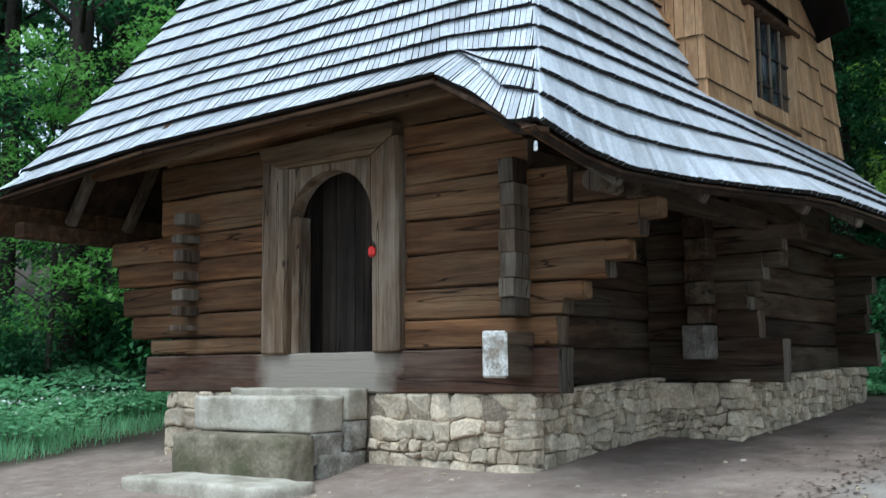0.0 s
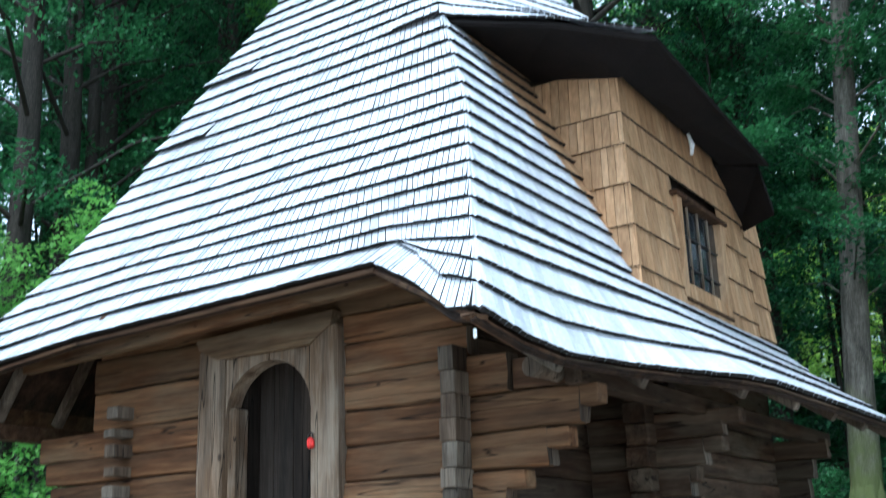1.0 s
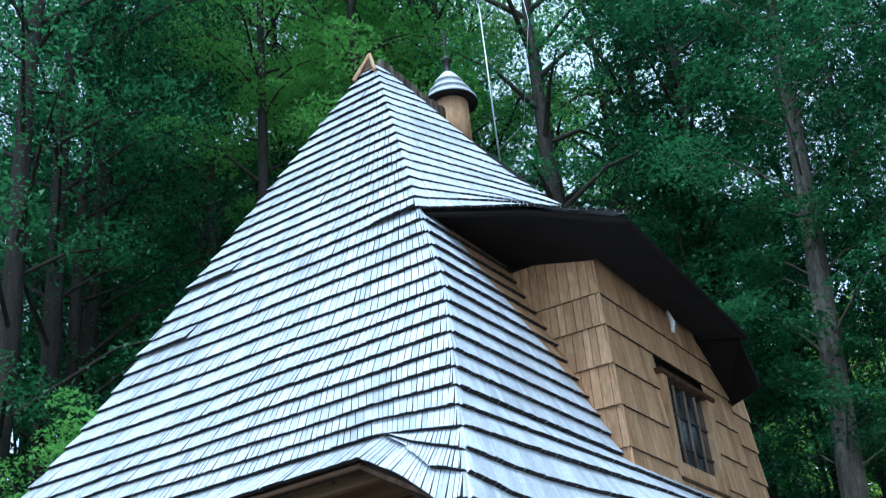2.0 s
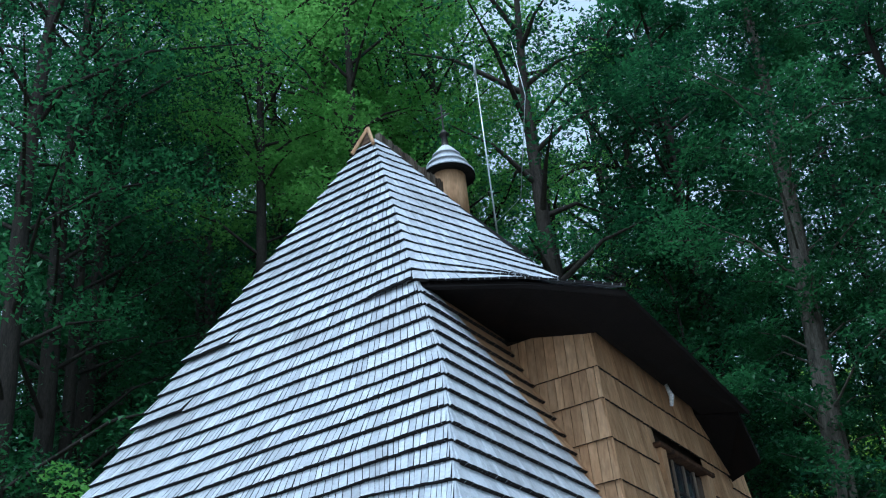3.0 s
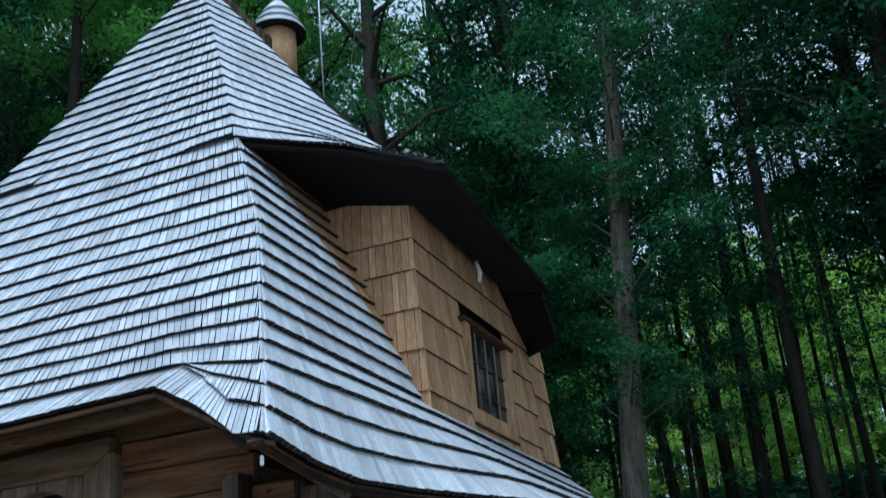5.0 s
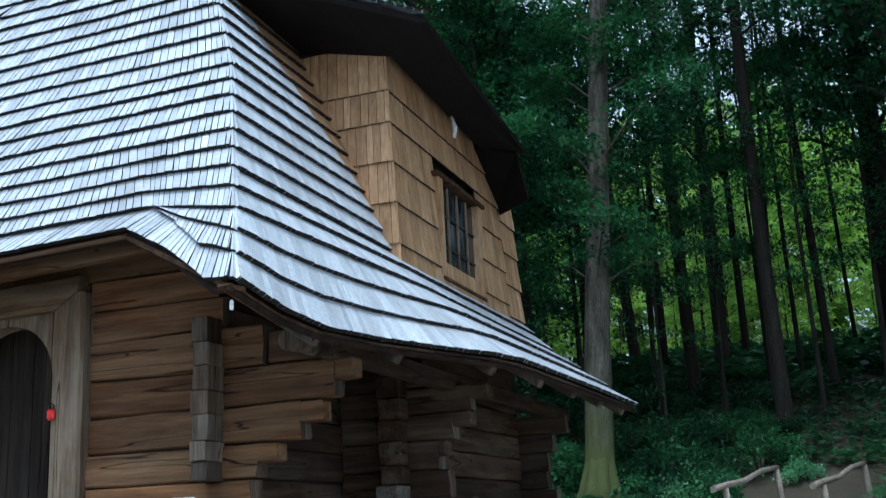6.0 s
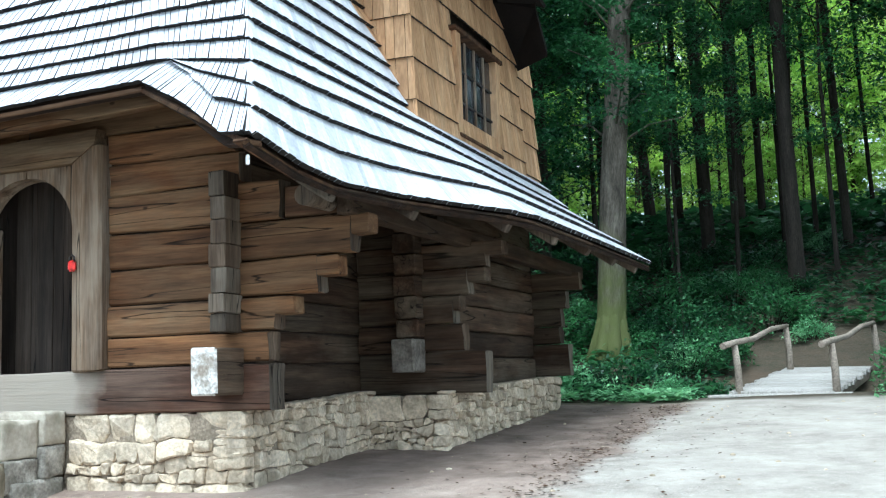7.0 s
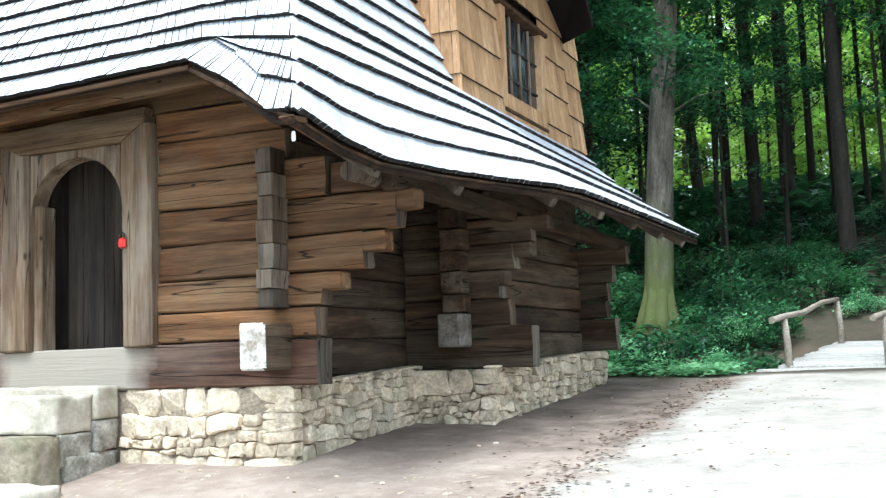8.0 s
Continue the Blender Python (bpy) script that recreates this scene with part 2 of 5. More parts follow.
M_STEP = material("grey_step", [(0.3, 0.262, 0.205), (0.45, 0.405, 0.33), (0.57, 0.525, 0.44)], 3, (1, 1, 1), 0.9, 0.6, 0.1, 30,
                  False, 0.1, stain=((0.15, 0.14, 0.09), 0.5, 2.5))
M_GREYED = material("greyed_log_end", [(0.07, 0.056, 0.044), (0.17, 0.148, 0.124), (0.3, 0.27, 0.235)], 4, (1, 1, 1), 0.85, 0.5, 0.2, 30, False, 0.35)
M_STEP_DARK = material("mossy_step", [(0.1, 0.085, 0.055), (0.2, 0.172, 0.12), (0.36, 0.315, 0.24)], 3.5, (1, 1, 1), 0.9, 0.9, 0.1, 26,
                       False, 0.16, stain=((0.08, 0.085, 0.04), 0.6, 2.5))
# darker and rougher than the step tops
M_STEP_SIDE = material("darker_rough_step_side", [(0.14, 0.128, 0.108), (0.26, 0.24, 0.205), (0.4, 0.375, 0.325)], 7, (1, 1, 1), 0.9, 1.0, 0.1, 34,
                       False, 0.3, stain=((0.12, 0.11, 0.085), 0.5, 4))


def mossy_bark():
    """Grey bark with moss that climbs unevenly from the roots."""
    m = material("grey_bark_with_moss", [(0.05, 0.044, 0.036), (0.11, 0.097, 0.079), (0.185, 0.165, 0.137)], 3, (3, 3, 0.5), 0.9, 0.9, 0, 22, False, 0.35)
    n, l = m.node_tree.nodes, m.node_tree.links
    bsdf, tc = n["Principled BSDF"], n.new("ShaderNodeTexCoord")
    sep, patch = n.new("ShaderNodeSeparateXYZ"), n.new("ShaderNodeTexNoise")
    patch.inputs["Scale"].default_value, patch.inputs["Detail"].default_value = 2.2, 6
    l.new(tc.outputs["Object"], sep.inputs[0])
    l.new(tc.outputs["Object"], patch.inputs["Vector"])
    lift = n.new("ShaderNodeMath")
    lift.operation = "MULTIPLY_ADD"
    lift.inputs[1].default_value = -4.0
    l.new(patch.outputs["Fac"], lift.inputs[0])
    l.new(sep.outputs["Z"], lift.inputs[2])
    cover = n.new("ShaderNodeMapRange")
    cover.inputs["From Min"].default_value, cover.inputs["From Max"].default_value = -1.0, 0.5
    cover.inputs["To Min"].default_value, cover.inputs["To Max"].default_value = 0.85, 0.0
    l.new(lift.outputs[0], cover.inputs["Value"])
    mix = n.new("ShaderNodeMix")
    mix.data_type = "RGBA"
    mix.inputs["B"].default_value = (0.1, 0.12, 0.035, 1)
    l.new(cover.outputs["Result"], mix.inputs["Factor"])
    l.new(bsdf.inputs["Base Color"].links[0].from_socket, mix.inputs["A"])
    l.new(mix.outputs["Result"], bsdf.inputs["Base Color"])
    return m


M_BIGBARK = mossy_bark()
M_DARKBARK = material("dark_bark", [(0.02, 0.017, 0.014), (0.05, 0.042, 0.034)], 3, (3, 3, 0.5), 0.9, 0.8, 0.3, 22)
M_RAIL = material("grey_rail", [(0.2, 0.165, 0.13), (0.33, 0.28, 0.23)], 4, (1, 1, 1), 0.85, 0.5, 0.1)
M_DECK = material("grey_deck", [(0.33, 0.31, 0.28), (0.46, 0.44, 0.41)], 3, (1, 4, 1), 0.85, 0.4, 0.12)
M_RED = material("red_lamp", [(0.55, 0.015, 0.015), (0.7, 0.03, 0.02)], 8, rough=0.35, bump=0)
M_WHITE = material("white_plastic", [(0.72, 0.72, 0.72), (0.8, 0.8, 0.8)], 8, rough=0.4, bump=0)
M_IRON = material("dark_iron", [(0.03, 0.03, 0.03), (0.07, 0.06, 0.055)], 12, rough=0.55, bump=0.2, metal=0.7)
M_STEEL = material("grey_steel", [(0.4, 0.41, 0.42), (0.55, 0.56, 0.57)], 12, rough=0.4, bump=0, metal=0.9)
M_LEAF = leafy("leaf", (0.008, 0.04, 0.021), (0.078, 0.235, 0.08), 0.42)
# the hazels' own light green; on tall crowns it stands in for sunlight
M_LEAF_LIGHT = leafy("light_and_sun_painted_leaf", (0.1, 0.26, 0.045), (0.22, 0.46, 0.1), 0.55)
# leaf colour brightened to stand in for sun on the far trees
M_LEAF_SUN = leafy("sun_painted_leaf", (0.17, 0.36, 0.04), (0.42, 0.6, 0.12), 0.6)
# leaf colour darkened to stand in for shade in dense crowns
M_LEAF_DARK = leafy("shade_painted_leaf", (0.006, 0.028, 0.015), (0.045, 0.15, 0.055), 0.35)
M_GRASS = leafy("grass_blade", (0.13, 0.33, 0.15), (0.32, 0.6, 0.31), 0.45)
M_FLOWER = material("white_petal", [(0.7, 0.72, 0.7), (0.8, 0.8, 0.78)], 8, rough=0.7, bump=0)
M_GLASS = material("dark_pane", [(0.02, 0.024, 0.028), (0.03, 0.035, 0.04)], 2, rough=0.12, bump=0)


# ---------------------------------------------------------------- building blocks
def mesh_of(name, bm, mat):
    data = bpy.data.meshes.new(name)
    bm.normal_update()
    bm.to_mesh(data)
    bm.free()
    for m in mat if isinstance(mat, (list, tuple)) else [mat]:
        data.materials.append(m)
    return data


def part(name, bm, mat, parent=None, label="", kind=""):
    """One mesh object under a thing or a part."""
    ob = new(name, mesh_of(name, bm, mat) if isinstance(bm, bmesh.types.BMesh) else bm)
    if parent:
        ob.parent = parent
    return tagged(ob, label=label, kind=kind)


def thing(name, label, category, group="", kind="", at=(0, 0, 0)):
    ob = new(name)
    ob.location = at
    ob.empty_display_size = 0.2
    return tagged(ob, label, category, group, kind)


def add_box(bm, lo, hi, bevel=0.0, m=None, jitter=0.0, rng=random):
    """A box between two corners, with bevelled and slightly uneven edges."""
    c, s = (Vector(lo) + Vector(hi)) / 2, Vector(hi) - Vector(lo)
    made = bmesh.ops.create_cube(bm, size=1, matrix=Matrix.LocRotScale(c, None, s))["verts"]
    if bevel:
        edges = list({e for v in made for e in v.link_edges})
        res = bmesh.ops.bevel(bm, geom=edges, offset=bevel, segments=1, affect="EDGES", clamp_overlap=True)
        made = list({v for f in res["faces"] for v in f.verts})
    for v in made:
        if jitter:
            v.co += Vector([rng.uniform(-jitter, jitter) for _ in range(3)])
        if m:
            v.co = m @ v.co
    return made


def box(lo, hi, bevel=0.0, m=None, jitter=0.0, rng=random):
    bm = bmesh.new()
    add_box(bm, lo, hi, bevel, m, jitter, rng)
    return bm


def add_tube(bm, pts, radii, sides=8, cap=True):
    """A round bar along a line of points, with a radius at each."""
    rings = []
    for k, p in enumerate(pts):
        p = Vector(p)
        d = (Vector(pts[min(k + 1, len(pts) - 1)]) - Vector(pts[max(k - 1, 0)])).normalized()
        a = d.cross(Vector((0, 0, 1)) if abs(d.z) < 0.9 else Vector((1, 0, 0))).normalized()
        b = d.cross(a)
        rings.append([bm.verts.new(p + (a * math.cos(q) + b * math.sin(q)) * radii[k])
                      for q in (2 * math.pi * i / sides for i in range(sides))])
    for r0, r1 in zip(rings, rings[1:]):
        for i in range(sides):
            bm.faces.new((r0[i], r0[(i + 1) % sides], r1[(i + 1) % sides], r1[i])).smooth = True
    if cap:
        bm.faces.new(rings[0][::-1])
        bm.faces.new(rings[-1])


def tube(pts, radii, sides=8):
    bm = bmesh.new()
    add_tube(bm, pts, radii, sides)
    bmesh.ops.recalc_face_normals(bm, faces=bm.faces)
    return bm


def lerp(a, b, k):
    return a + (b - a) * k


def along(pts, k):
    """The point at the share k of a line of points, by length."""
    pts = [Vector(p) for p in pts]
    lens = [(b - a).length for a, b in zip(pts, pts[1:])]
    left = k * sum(lens)
    for a, b, n in zip(pts, pts[1:], lens):
        if left <= n or b is pts[-1]:
            return a.lerp(b, left / n if n else 0)
        left -= n


def at_level(pts, z):
    """The point of a rising line of points at the height z."""
    for a, b in zip(pts, pts[1:]):
        if z <= b[2]:
            k = (z - a[2]) / (b[2] - a[2])
            return Vector(a).lerp(Vector(b), k)
    return Vector(pts[-1])


# ---------------------------------------------------------------- ground
def ground_height(x, y):
    """The lie of the land: an even slope up to the footbridge, a ditch beneath it, then the wooded hillside."""
    h = float(np.interp(y, (-300, -6, 0, 9, 17, 19.5, 21.6, 30, 38, 60, 100, 300), (-1, -0.5, 0, 0.79, 1.25, 1.42, 1.9, 4.6, 6.8, 7.6, 9, 14)))
    h += 0.10 * max(0, min(-x - 11.5, 40)) * min(1, max(0, (y - 4) / 8))
    h -= 0.5 * math.exp(-((y - 18.8 - 0.15 * x) / 0.9) ** 2) * min(1, max(0, (x + 4.5) / 1.5))
    d = max(x + (4.0 if y > 10.4 else 4.95), 7.9 - y if x < -4.6 else 0)
    h += 0.045 * math.exp(-(max(d, 0) / 0.45) ** 2) * (1 if -9.8 < x and 7 < y < 15.5 else 0)
    return h + 0.035 * noise.noise((x * 0.45, y * 0.45, 0)) + 0.012 * noise.noise((x * 2, y * 2, 4))


def ground_material():
    """Brown trodden earth, with the pale gravel path and the forest floor each in its own stretch of the plan."""
    m = bpy.data.materials.new("ground_cover")
    m.use_nodes = True
    n, l = m.node_tree.nodes, m.node_tree.links
    tc, sep = n.new("ShaderNodeTexCoord"), n.new("ShaderNodeSeparateXYZ")
    l.new(tc.outputs["Object"], sep.inputs[0])

    def noise_at(scale, detail=5, rough=0.6):
        t = n.new("ShaderNodeTexNoise")
        t.inputs["Scale"].default_value, t.inputs["Detail"].default_value, t.inputs["Roughness"].default_value = scale, detail, rough
        l.new(tc.outputs["Object"], t.inputs["Vector"])
        return t.outputs["Fac"]

    def calc(op, a, b=None, c=None):
        t = n.new("ShaderNodeMath")
        t.operation = op
        for k, v in enumerate((a, b, c)):
            if v is None:
                continue
            if isinstance(v, (int, float)):
                t.inputs[k].default_value = v
            else:
                l.new(v, t.inputs[k])
        return t.outputs[0]

    def soft(v, lo, hi):
        t = n.new("ShaderNodeMapRange")
        t.interpolation_type = "SMOOTHSTEP"
        t.inputs["From Min"].default_value, t.inputs["From Max"].default_value = lo, hi
        l.new(v, t.inputs["Value"])
        return t.outputs["Result"]

    def ramp(fac, cols):
        t = n.new("ShaderNodeValToRGB")
        while len(t.color_ramp.elements) < len(cols):
            t.color_ramp.elements.new(0.5)
        for k, c in enumerate(cols):
            t.color_ramp.elements[k].position = 0.32 + 0.36 * k / (len(cols) - 1)
            t.color_ramp.elements[k].color = (*c, 1)
        l.new(fac, t.inputs["Fac"])
        return t.outputs["Color"]

    def mix(f, a, b):
        t = n.new("ShaderNodeMix")
        t.data_type = "RGBA"
        l.new(f, t.inputs["Factor"])
        l.new(a, t.inputs["A"])
        l.new(b, t.inputs["B"])
        return t.outputs["Result"]

    x, y = sep.outputs["X"], sep.outputs["Y"]
    wob = calc("MULTIPLY_ADD", noise_at(1.3), 1.1, -0.55)
    fine = noise_at(16, 6, 0.7)
    earth = mix(soft(noise_at(3.2, 6, 0.75), 0.35, 0.7), ramp(noise_at(1.1), [(0.15, 0.108, 0.083), (0.24, 0.18, 0.144), (0.33, 0.258, 0.212)]),
                ramp(noise_at(5), [(0.2, 0.152, 0.12), (0.37, 0.3, 0.245)]))
    # earth alongside the church, darkened in colour for the eave's shade
    shaded_earth = ramp(noise_at(2.4), [(0.11, 0.08, 0.062), (0.185, 0.138, 0.11), (0.26, 0.2, 0.163)])
    earth = mix(soft(calc("ADD", calc("MULTIPLY_ADD", noise_at(1.0), 1.6, -9.4), y), -0.5, 0.9), earth, shaded_earth)
    gravel = mix(soft(noise_at(55, 3, 0.8), 0.4, 0.7), ramp(noise_at(1.6), [(0.215, 0.19, 0.158), (0.325, 0.295, 0.252), (0.415, 0.383, 0.335)]),
                 ramp(noise_at(9), [(0.245, 0.216, 0.183), (0.445, 0.412, 0.368)]))
    floor_ = mix(soft(fine, 0.35, 0.7), ramp(noise_at(0.8), [(0.025, 0.03, 0.014), (0.05, 0.04, 0.024), (0.085, 0.06, 0.038)]),
                 ramp(noise_at(4), [(0.04, 0.034, 0.02), (0.095, 0.068, 0.045)]))
    edge = calc("ADD", calc("MULTIPLY_ADD", y, 0.01, 2.35), x)
    near = calc("SUBTRACT", calc("MULTIPLY_ADD", x, 0.16, 6.9), y)
    path = soft(calc("ADD", calc("MAXIMUM", edge, near), wob), -0.12, 0.3)
    wood = calc("MAXIMUM", calc("SUBTRACT", calc("MULTIPLY_ADD", y, -0.2, -9.6), x), calc("SUBTRACT", y, 16.2))
    wood = soft(calc("MULTIPLY_ADD", wob, 0.6, wood), -0.3, 0.3)
    colour = mix(wood, mix(path, earth, gravel), floor_)
    bsdf = n["Principled BSDF"]
    l.new(colour, bsdf.inputs["Base Color"])
    bsdf.inputs["Roughness"].default_value = 0.95
    bump = n.new("ShaderNodeBump")
    bump.inputs["Strength"].default_value, bump.inputs["Distance"].default_value = 0.8, 0.03
    l.new(calc("ADD", calc("MULTIPLY", noise_at(6), 1.0), calc("MULTIPLY", fine, 0.6)), bump.inputs["Height"])
    l.new(bump.outputs["Normal"], bsdf.inputs["Normal"])
    return m


M_GROUND = ground_material()


def build_ground():
    bm = bmesh.new()
    xs = [-300, -150, -90, -60, -45] + [-36 + 0.5 * i for i in range(48)] + [-12 + 0.2 * i for i in range(55)] + [-1 + 0.5 * i for i in range(38)] + [20, 26, 34, 50, 80, 140, 300]
    ys = [-300, -120, -60, -30, -16, -9, -5] + [-3 + 0.4 * i for i in range(22)] + [5.8 + 0.2 * i for i in range(53)] + [16.4 + 0.4 * i for i in range(52)] + [38, 41, 45, 50, 60, 75, 95, 120, 200, 300]
    grid = [[bm.verts.new((x, y, ground_height(x, y))) for x in xs] for y in ys]
    for r0, r1 in zip(grid, grid[1:]):
        for i in range(len(xs) - 1):
            bm.faces.new((r0[i], r0[i + 1], r1[i + 1], r1[i])).smooth = True
    ob = new("ground", mesh_of("ground", bm, M_GROUND))
    return tagged(ob, "trodden brown earth with a pale gravel path", "ground", kind="structure")


ground = build_ground()

# ---------------------------------------------------------------- the church: plan
RIDGE_X = -7.48
APEX = Vector((RIDGE_X, 10.8, 11.24))
HIP_R = [(-3.73, 6.1, 3.26), (-4.25, 6.96, 4.12), (-5.0, 8.13, 5.9), (-5.67, 8.82, 7.33), tuple(APEX)]
HIP_L = [(-11.29, 6.75, 3.63), (-10.66, 7.3, 4.3), (-9.95, 8.24, 5.93), (-9.3, 8.95, 7.46), tuple(APEX)]
KINK = (-5.4, 7.2, 4.1)
SKEW_TOP = (-5.22, 7.3, 4.3)
FRONT_EAVE = [HIP_L[0], (-9.3, 7.2, 3.99), KINK]
FRONT_FIRST = [(-11.08, 6.97, 3.89), (-9.3, 7.31, 4.22), SKEW_TOP, (-4.196, 6.87, 4.03)]
SIDE_EAVE = [HIP_R[0], (-3.70, 6.75, 3.14), (-3.67, 7.29, 3.10), (-3.62, 8.2, 3.14), (-3.40, 8.97, 3.15), (-3.1, 9.7, 3.15),
             (-2.99, 10.25, 3.15), (-2.92, 12.35, 3.15), (-2.86, 15.45, 3.15)]
FRONT_Y, SIDE_X, NAVE_Y, NAVE_X, NAVE_END = 8.0, -5.15, 10.62, -4.38, 14.8
LEFT_X = -9.85
SILL = 1.41
BOX_X, BOX_Y, BOX_END = -4.31, 10.35, 14.95
VERGE = [(-5.626, 8.775, 7.236), (-4.6, 9.3, 7.1), (-3.65, 9.8, 6.86)]
UP_END = (-3.75, 13.4, 6.53)


def shingles(surface, rows, rng, width=0.085, lift=0.056, thick=0.044, keep=None, even=0.55, gap=0.007):
    """Shingle by shingle: courses over surface(s, v), each piece a thin board that lifts at its lower end."""
    out = []
    for k, (v0, v1) in enumerate(zip(rows, rows[1:])):
        vt = v1 + (v1 - v0) * 0.25
        steps = 60
        line = [surface(i / steps, v0) for i in range(steps + 1)]
        run = [0.0]
        for a, b in zip(line, line[1:]):
            run.append(run[-1] + (b - a).length)
        if run[-1] < 0.05:
            continue
        d = -rng.uniform(0, width)
        while d < run[-1] - 0.01:
            w = width * rng.uniform(0.75, 1.3)
            s0, s1 = (float(np.interp(max(q, 0), run, [i / steps for i in range(steps + 1)])) for q in (d, d + w - gap))
            d += w
            if keep and not keep(surface((s0 + s1) / 2, (v0 + v1) / 2)):
                continue
            drop = rng.uniform(-0.006, 0.006) * even
            a, b = surface(s0, v0 + drop * (v1 - v0) * 4), surface(s1, v0 + drop * (v1 - v0) * 4)
            c, e = surface(s1, min(vt, 1)), surface(s0, min(vt, 1))
            nrm = (b - a).cross(e - a)
            if nrm.length < 1e-7:
                nrm = (b - a).cross(c - a)
            if nrm.length < 1e-7:
                continue
            nrm.normalize()
            hi = lift + rng.uniform(-0.006, 0.01) * even
            tilt = rng.uniform(-0.004, 0.004) * even
            out.append([a + nrm * (hi + tilt), b + nrm * (hi - tilt), c + nrm * 0.006, e + nrm * 0.006,
                        a + nrm * (hi - thick), b + nrm * (hi - thick)])
    return out


def shingle_mesh(name, pieces, mat, edges=0):
    """edges: 1 where the joints are wide and their shade is painted on the sides."""
    verts, faces = [], []
    for p in pieces:
        i = len(verts)
        verts += [tuple(v) for v in p]
        faces += [(i, i + 1, i + 2, i + 3), (i + 4, i + 5, i + 1, i), (i, i + 3, i + 4), (i + 1, i + 5, i + 2)]
    data = bpy.data.meshes.new(name)
    data.from_pydata(verts, [], faces)
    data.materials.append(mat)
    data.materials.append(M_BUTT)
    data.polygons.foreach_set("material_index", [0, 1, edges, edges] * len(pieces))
    return data


def deck(name, surface, parent, mat, ns=40, nv=24, thick=0.04):
    """The boarding under the shingles: a sheet with thickness."""
    bm = bmesh.new()
    pts = [[surface(i / ns, j / nv) - Vector((0, 0, 0.06)) for i in range(ns + 1)] for j in range(nv + 1)]
    top = [[bm.verts.new(p) for p in row] for row in pts]
    for r0, r1 in zip(top, top[1:]):
        for i in range(ns):
            try:
                bm.faces.new((r0[i], r0[i + 1], r1[i + 1], r1[i]))
            except ValueError:
                pass
    bmesh.ops.remove_doubles(bm, verts=bm.verts, dist=0.002)
    bm.normal_update()
    low = bmesh.ops.solidify(bm, geom=bm.faces[:], thickness=thick)
    return part(name, bm, mat, parent)


# front slope: from the eave between both hips up to the apex
Z_TOP = APEX.z - 0.15


def front_surface(s, v):
    """The front from its second course up: the lowest courses still follow the dip towards both corners."""
    z = lerp(4.03, Z_TOP, v)
    p = at_level(HIP_L, max(z, 4.0)).lerp(at_level(HIP_R, z), s)
    if v < 0.14:
        z0 = lerp(4.03, Z_TOP, 0.14)
        p = at_level(HIP_L, z0).lerp(at_level(HIP_R, z0), s).lerp(along(FRONT_FIRST, s), 1 - v / 0.14)
    return p


def front_eave_surface(s, v):
    """The lowest course of the front."""
    return along(FRONT_EAVE, s).lerp(along(FRONT_FIRST[:3], s), v)


def skew_surface(s, v):
    """The corner where the eave turns down: one course along the eave, then courses that fan out from one point."""
    k = v * 3
    lines = ([KINK, (-4.6, 6.68, 3.68), (-4.05, 6.3, 3.33), HIP_R[0]], [SKEW_TOP, (-4.72, 6.98, 4.0), (-4.3, 6.6, 3.68), at_level(HIP_R, 3.53)],
             [SKEW_TOP, (-4.72, 7.0, 4.05), at_level(HIP_R, 3.76)], [SKEW_TOP, (-4.7, 7.08, 4.17), FRONT_FIRST[-1]])
    i = min(2, int(k))
    return along(lines[i], s).lerp(along(lines[i + 1], s), k - i)


def side_low(s, v):
    """The skirt of the side slope, from the bowed eave up to the foot of the upper wall."""
    e = along(SIDE_EAVE, s)
    h = at_level(HIP_R, 4.488)
    m = at_level(HIP_R, 4.03)
    k = (e.y - SIDE_EAVE[0][1]) / (SIDE_EAVE[-1][1] - SIDE_EAVE[0][1])
    t = Vector((h.x, lerp(h.y, 14.95, k), 4.488))
    mid = Vector((lerp(m.x, -3.95, min(1, k * 2.5)), lerp(m.y, 15.1, k), lerp(4.03, 3.98, min(1, k * 2.5))))
    return e.lerp(mid, v / 0.6) if v < 0.6 else mid.lerp(t, (v - 0.6) / 0.4)


def side_high(s, v):
    """The side slope between the hip and the west face of the upper wall."""
    z = lerp(4.488, 7.236, v)
    h = at_level(HIP_R, z)
    return Vector((h.x, lerp(h.y, 10.42, s), z))


def upper_surface(s, v):
    """The slope above the upper eave, from the hip round to the edge of the nave's roof."""
    low = along(VERGE, s)
    a = at_level(HIP_R, lerp(VERGE[0][2], Z_TOP, v))
    far_pts = [VERGE[-1], (-4.35, 10.2, 7.2), (-5.3, 10.5, 8.25), (-6.4, 10.7, 9.75), (RIDGE_X + 0.1, 10.85, Z_TOP)]
    b = along(far_pts, v)
    p = a.lerp(b, s)
    if v < 0.3:
        low0 = along([VERGE[0], VERGE[-1]], s)
        p += (low - low0) * (1 - v / 0.3)
    return p


church = thing("church", "small old log church with a steep grey shingled roof", "church", at=(RIDGE_X, 11.0, 0.7))


def under(ob, root=None):
    """Keeps a part where it was built when its thing has a place of its own."""
    root = root or church
    ob.matrix_parent_inverse = Matrix.Translation(root.location).inverted()
    return ob


rng = random.Random(5)
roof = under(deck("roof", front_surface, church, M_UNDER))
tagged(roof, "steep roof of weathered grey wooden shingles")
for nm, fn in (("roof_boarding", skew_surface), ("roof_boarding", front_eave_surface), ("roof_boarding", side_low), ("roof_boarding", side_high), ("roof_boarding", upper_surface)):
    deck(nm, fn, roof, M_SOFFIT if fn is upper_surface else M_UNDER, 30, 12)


def left_surface(s, v):
    z = lerp(3.63, Z_TOP, v)
    h = at_level(HIP_L, z)
    return Vector((h.x, lerp(16.0, h.y, s), z))


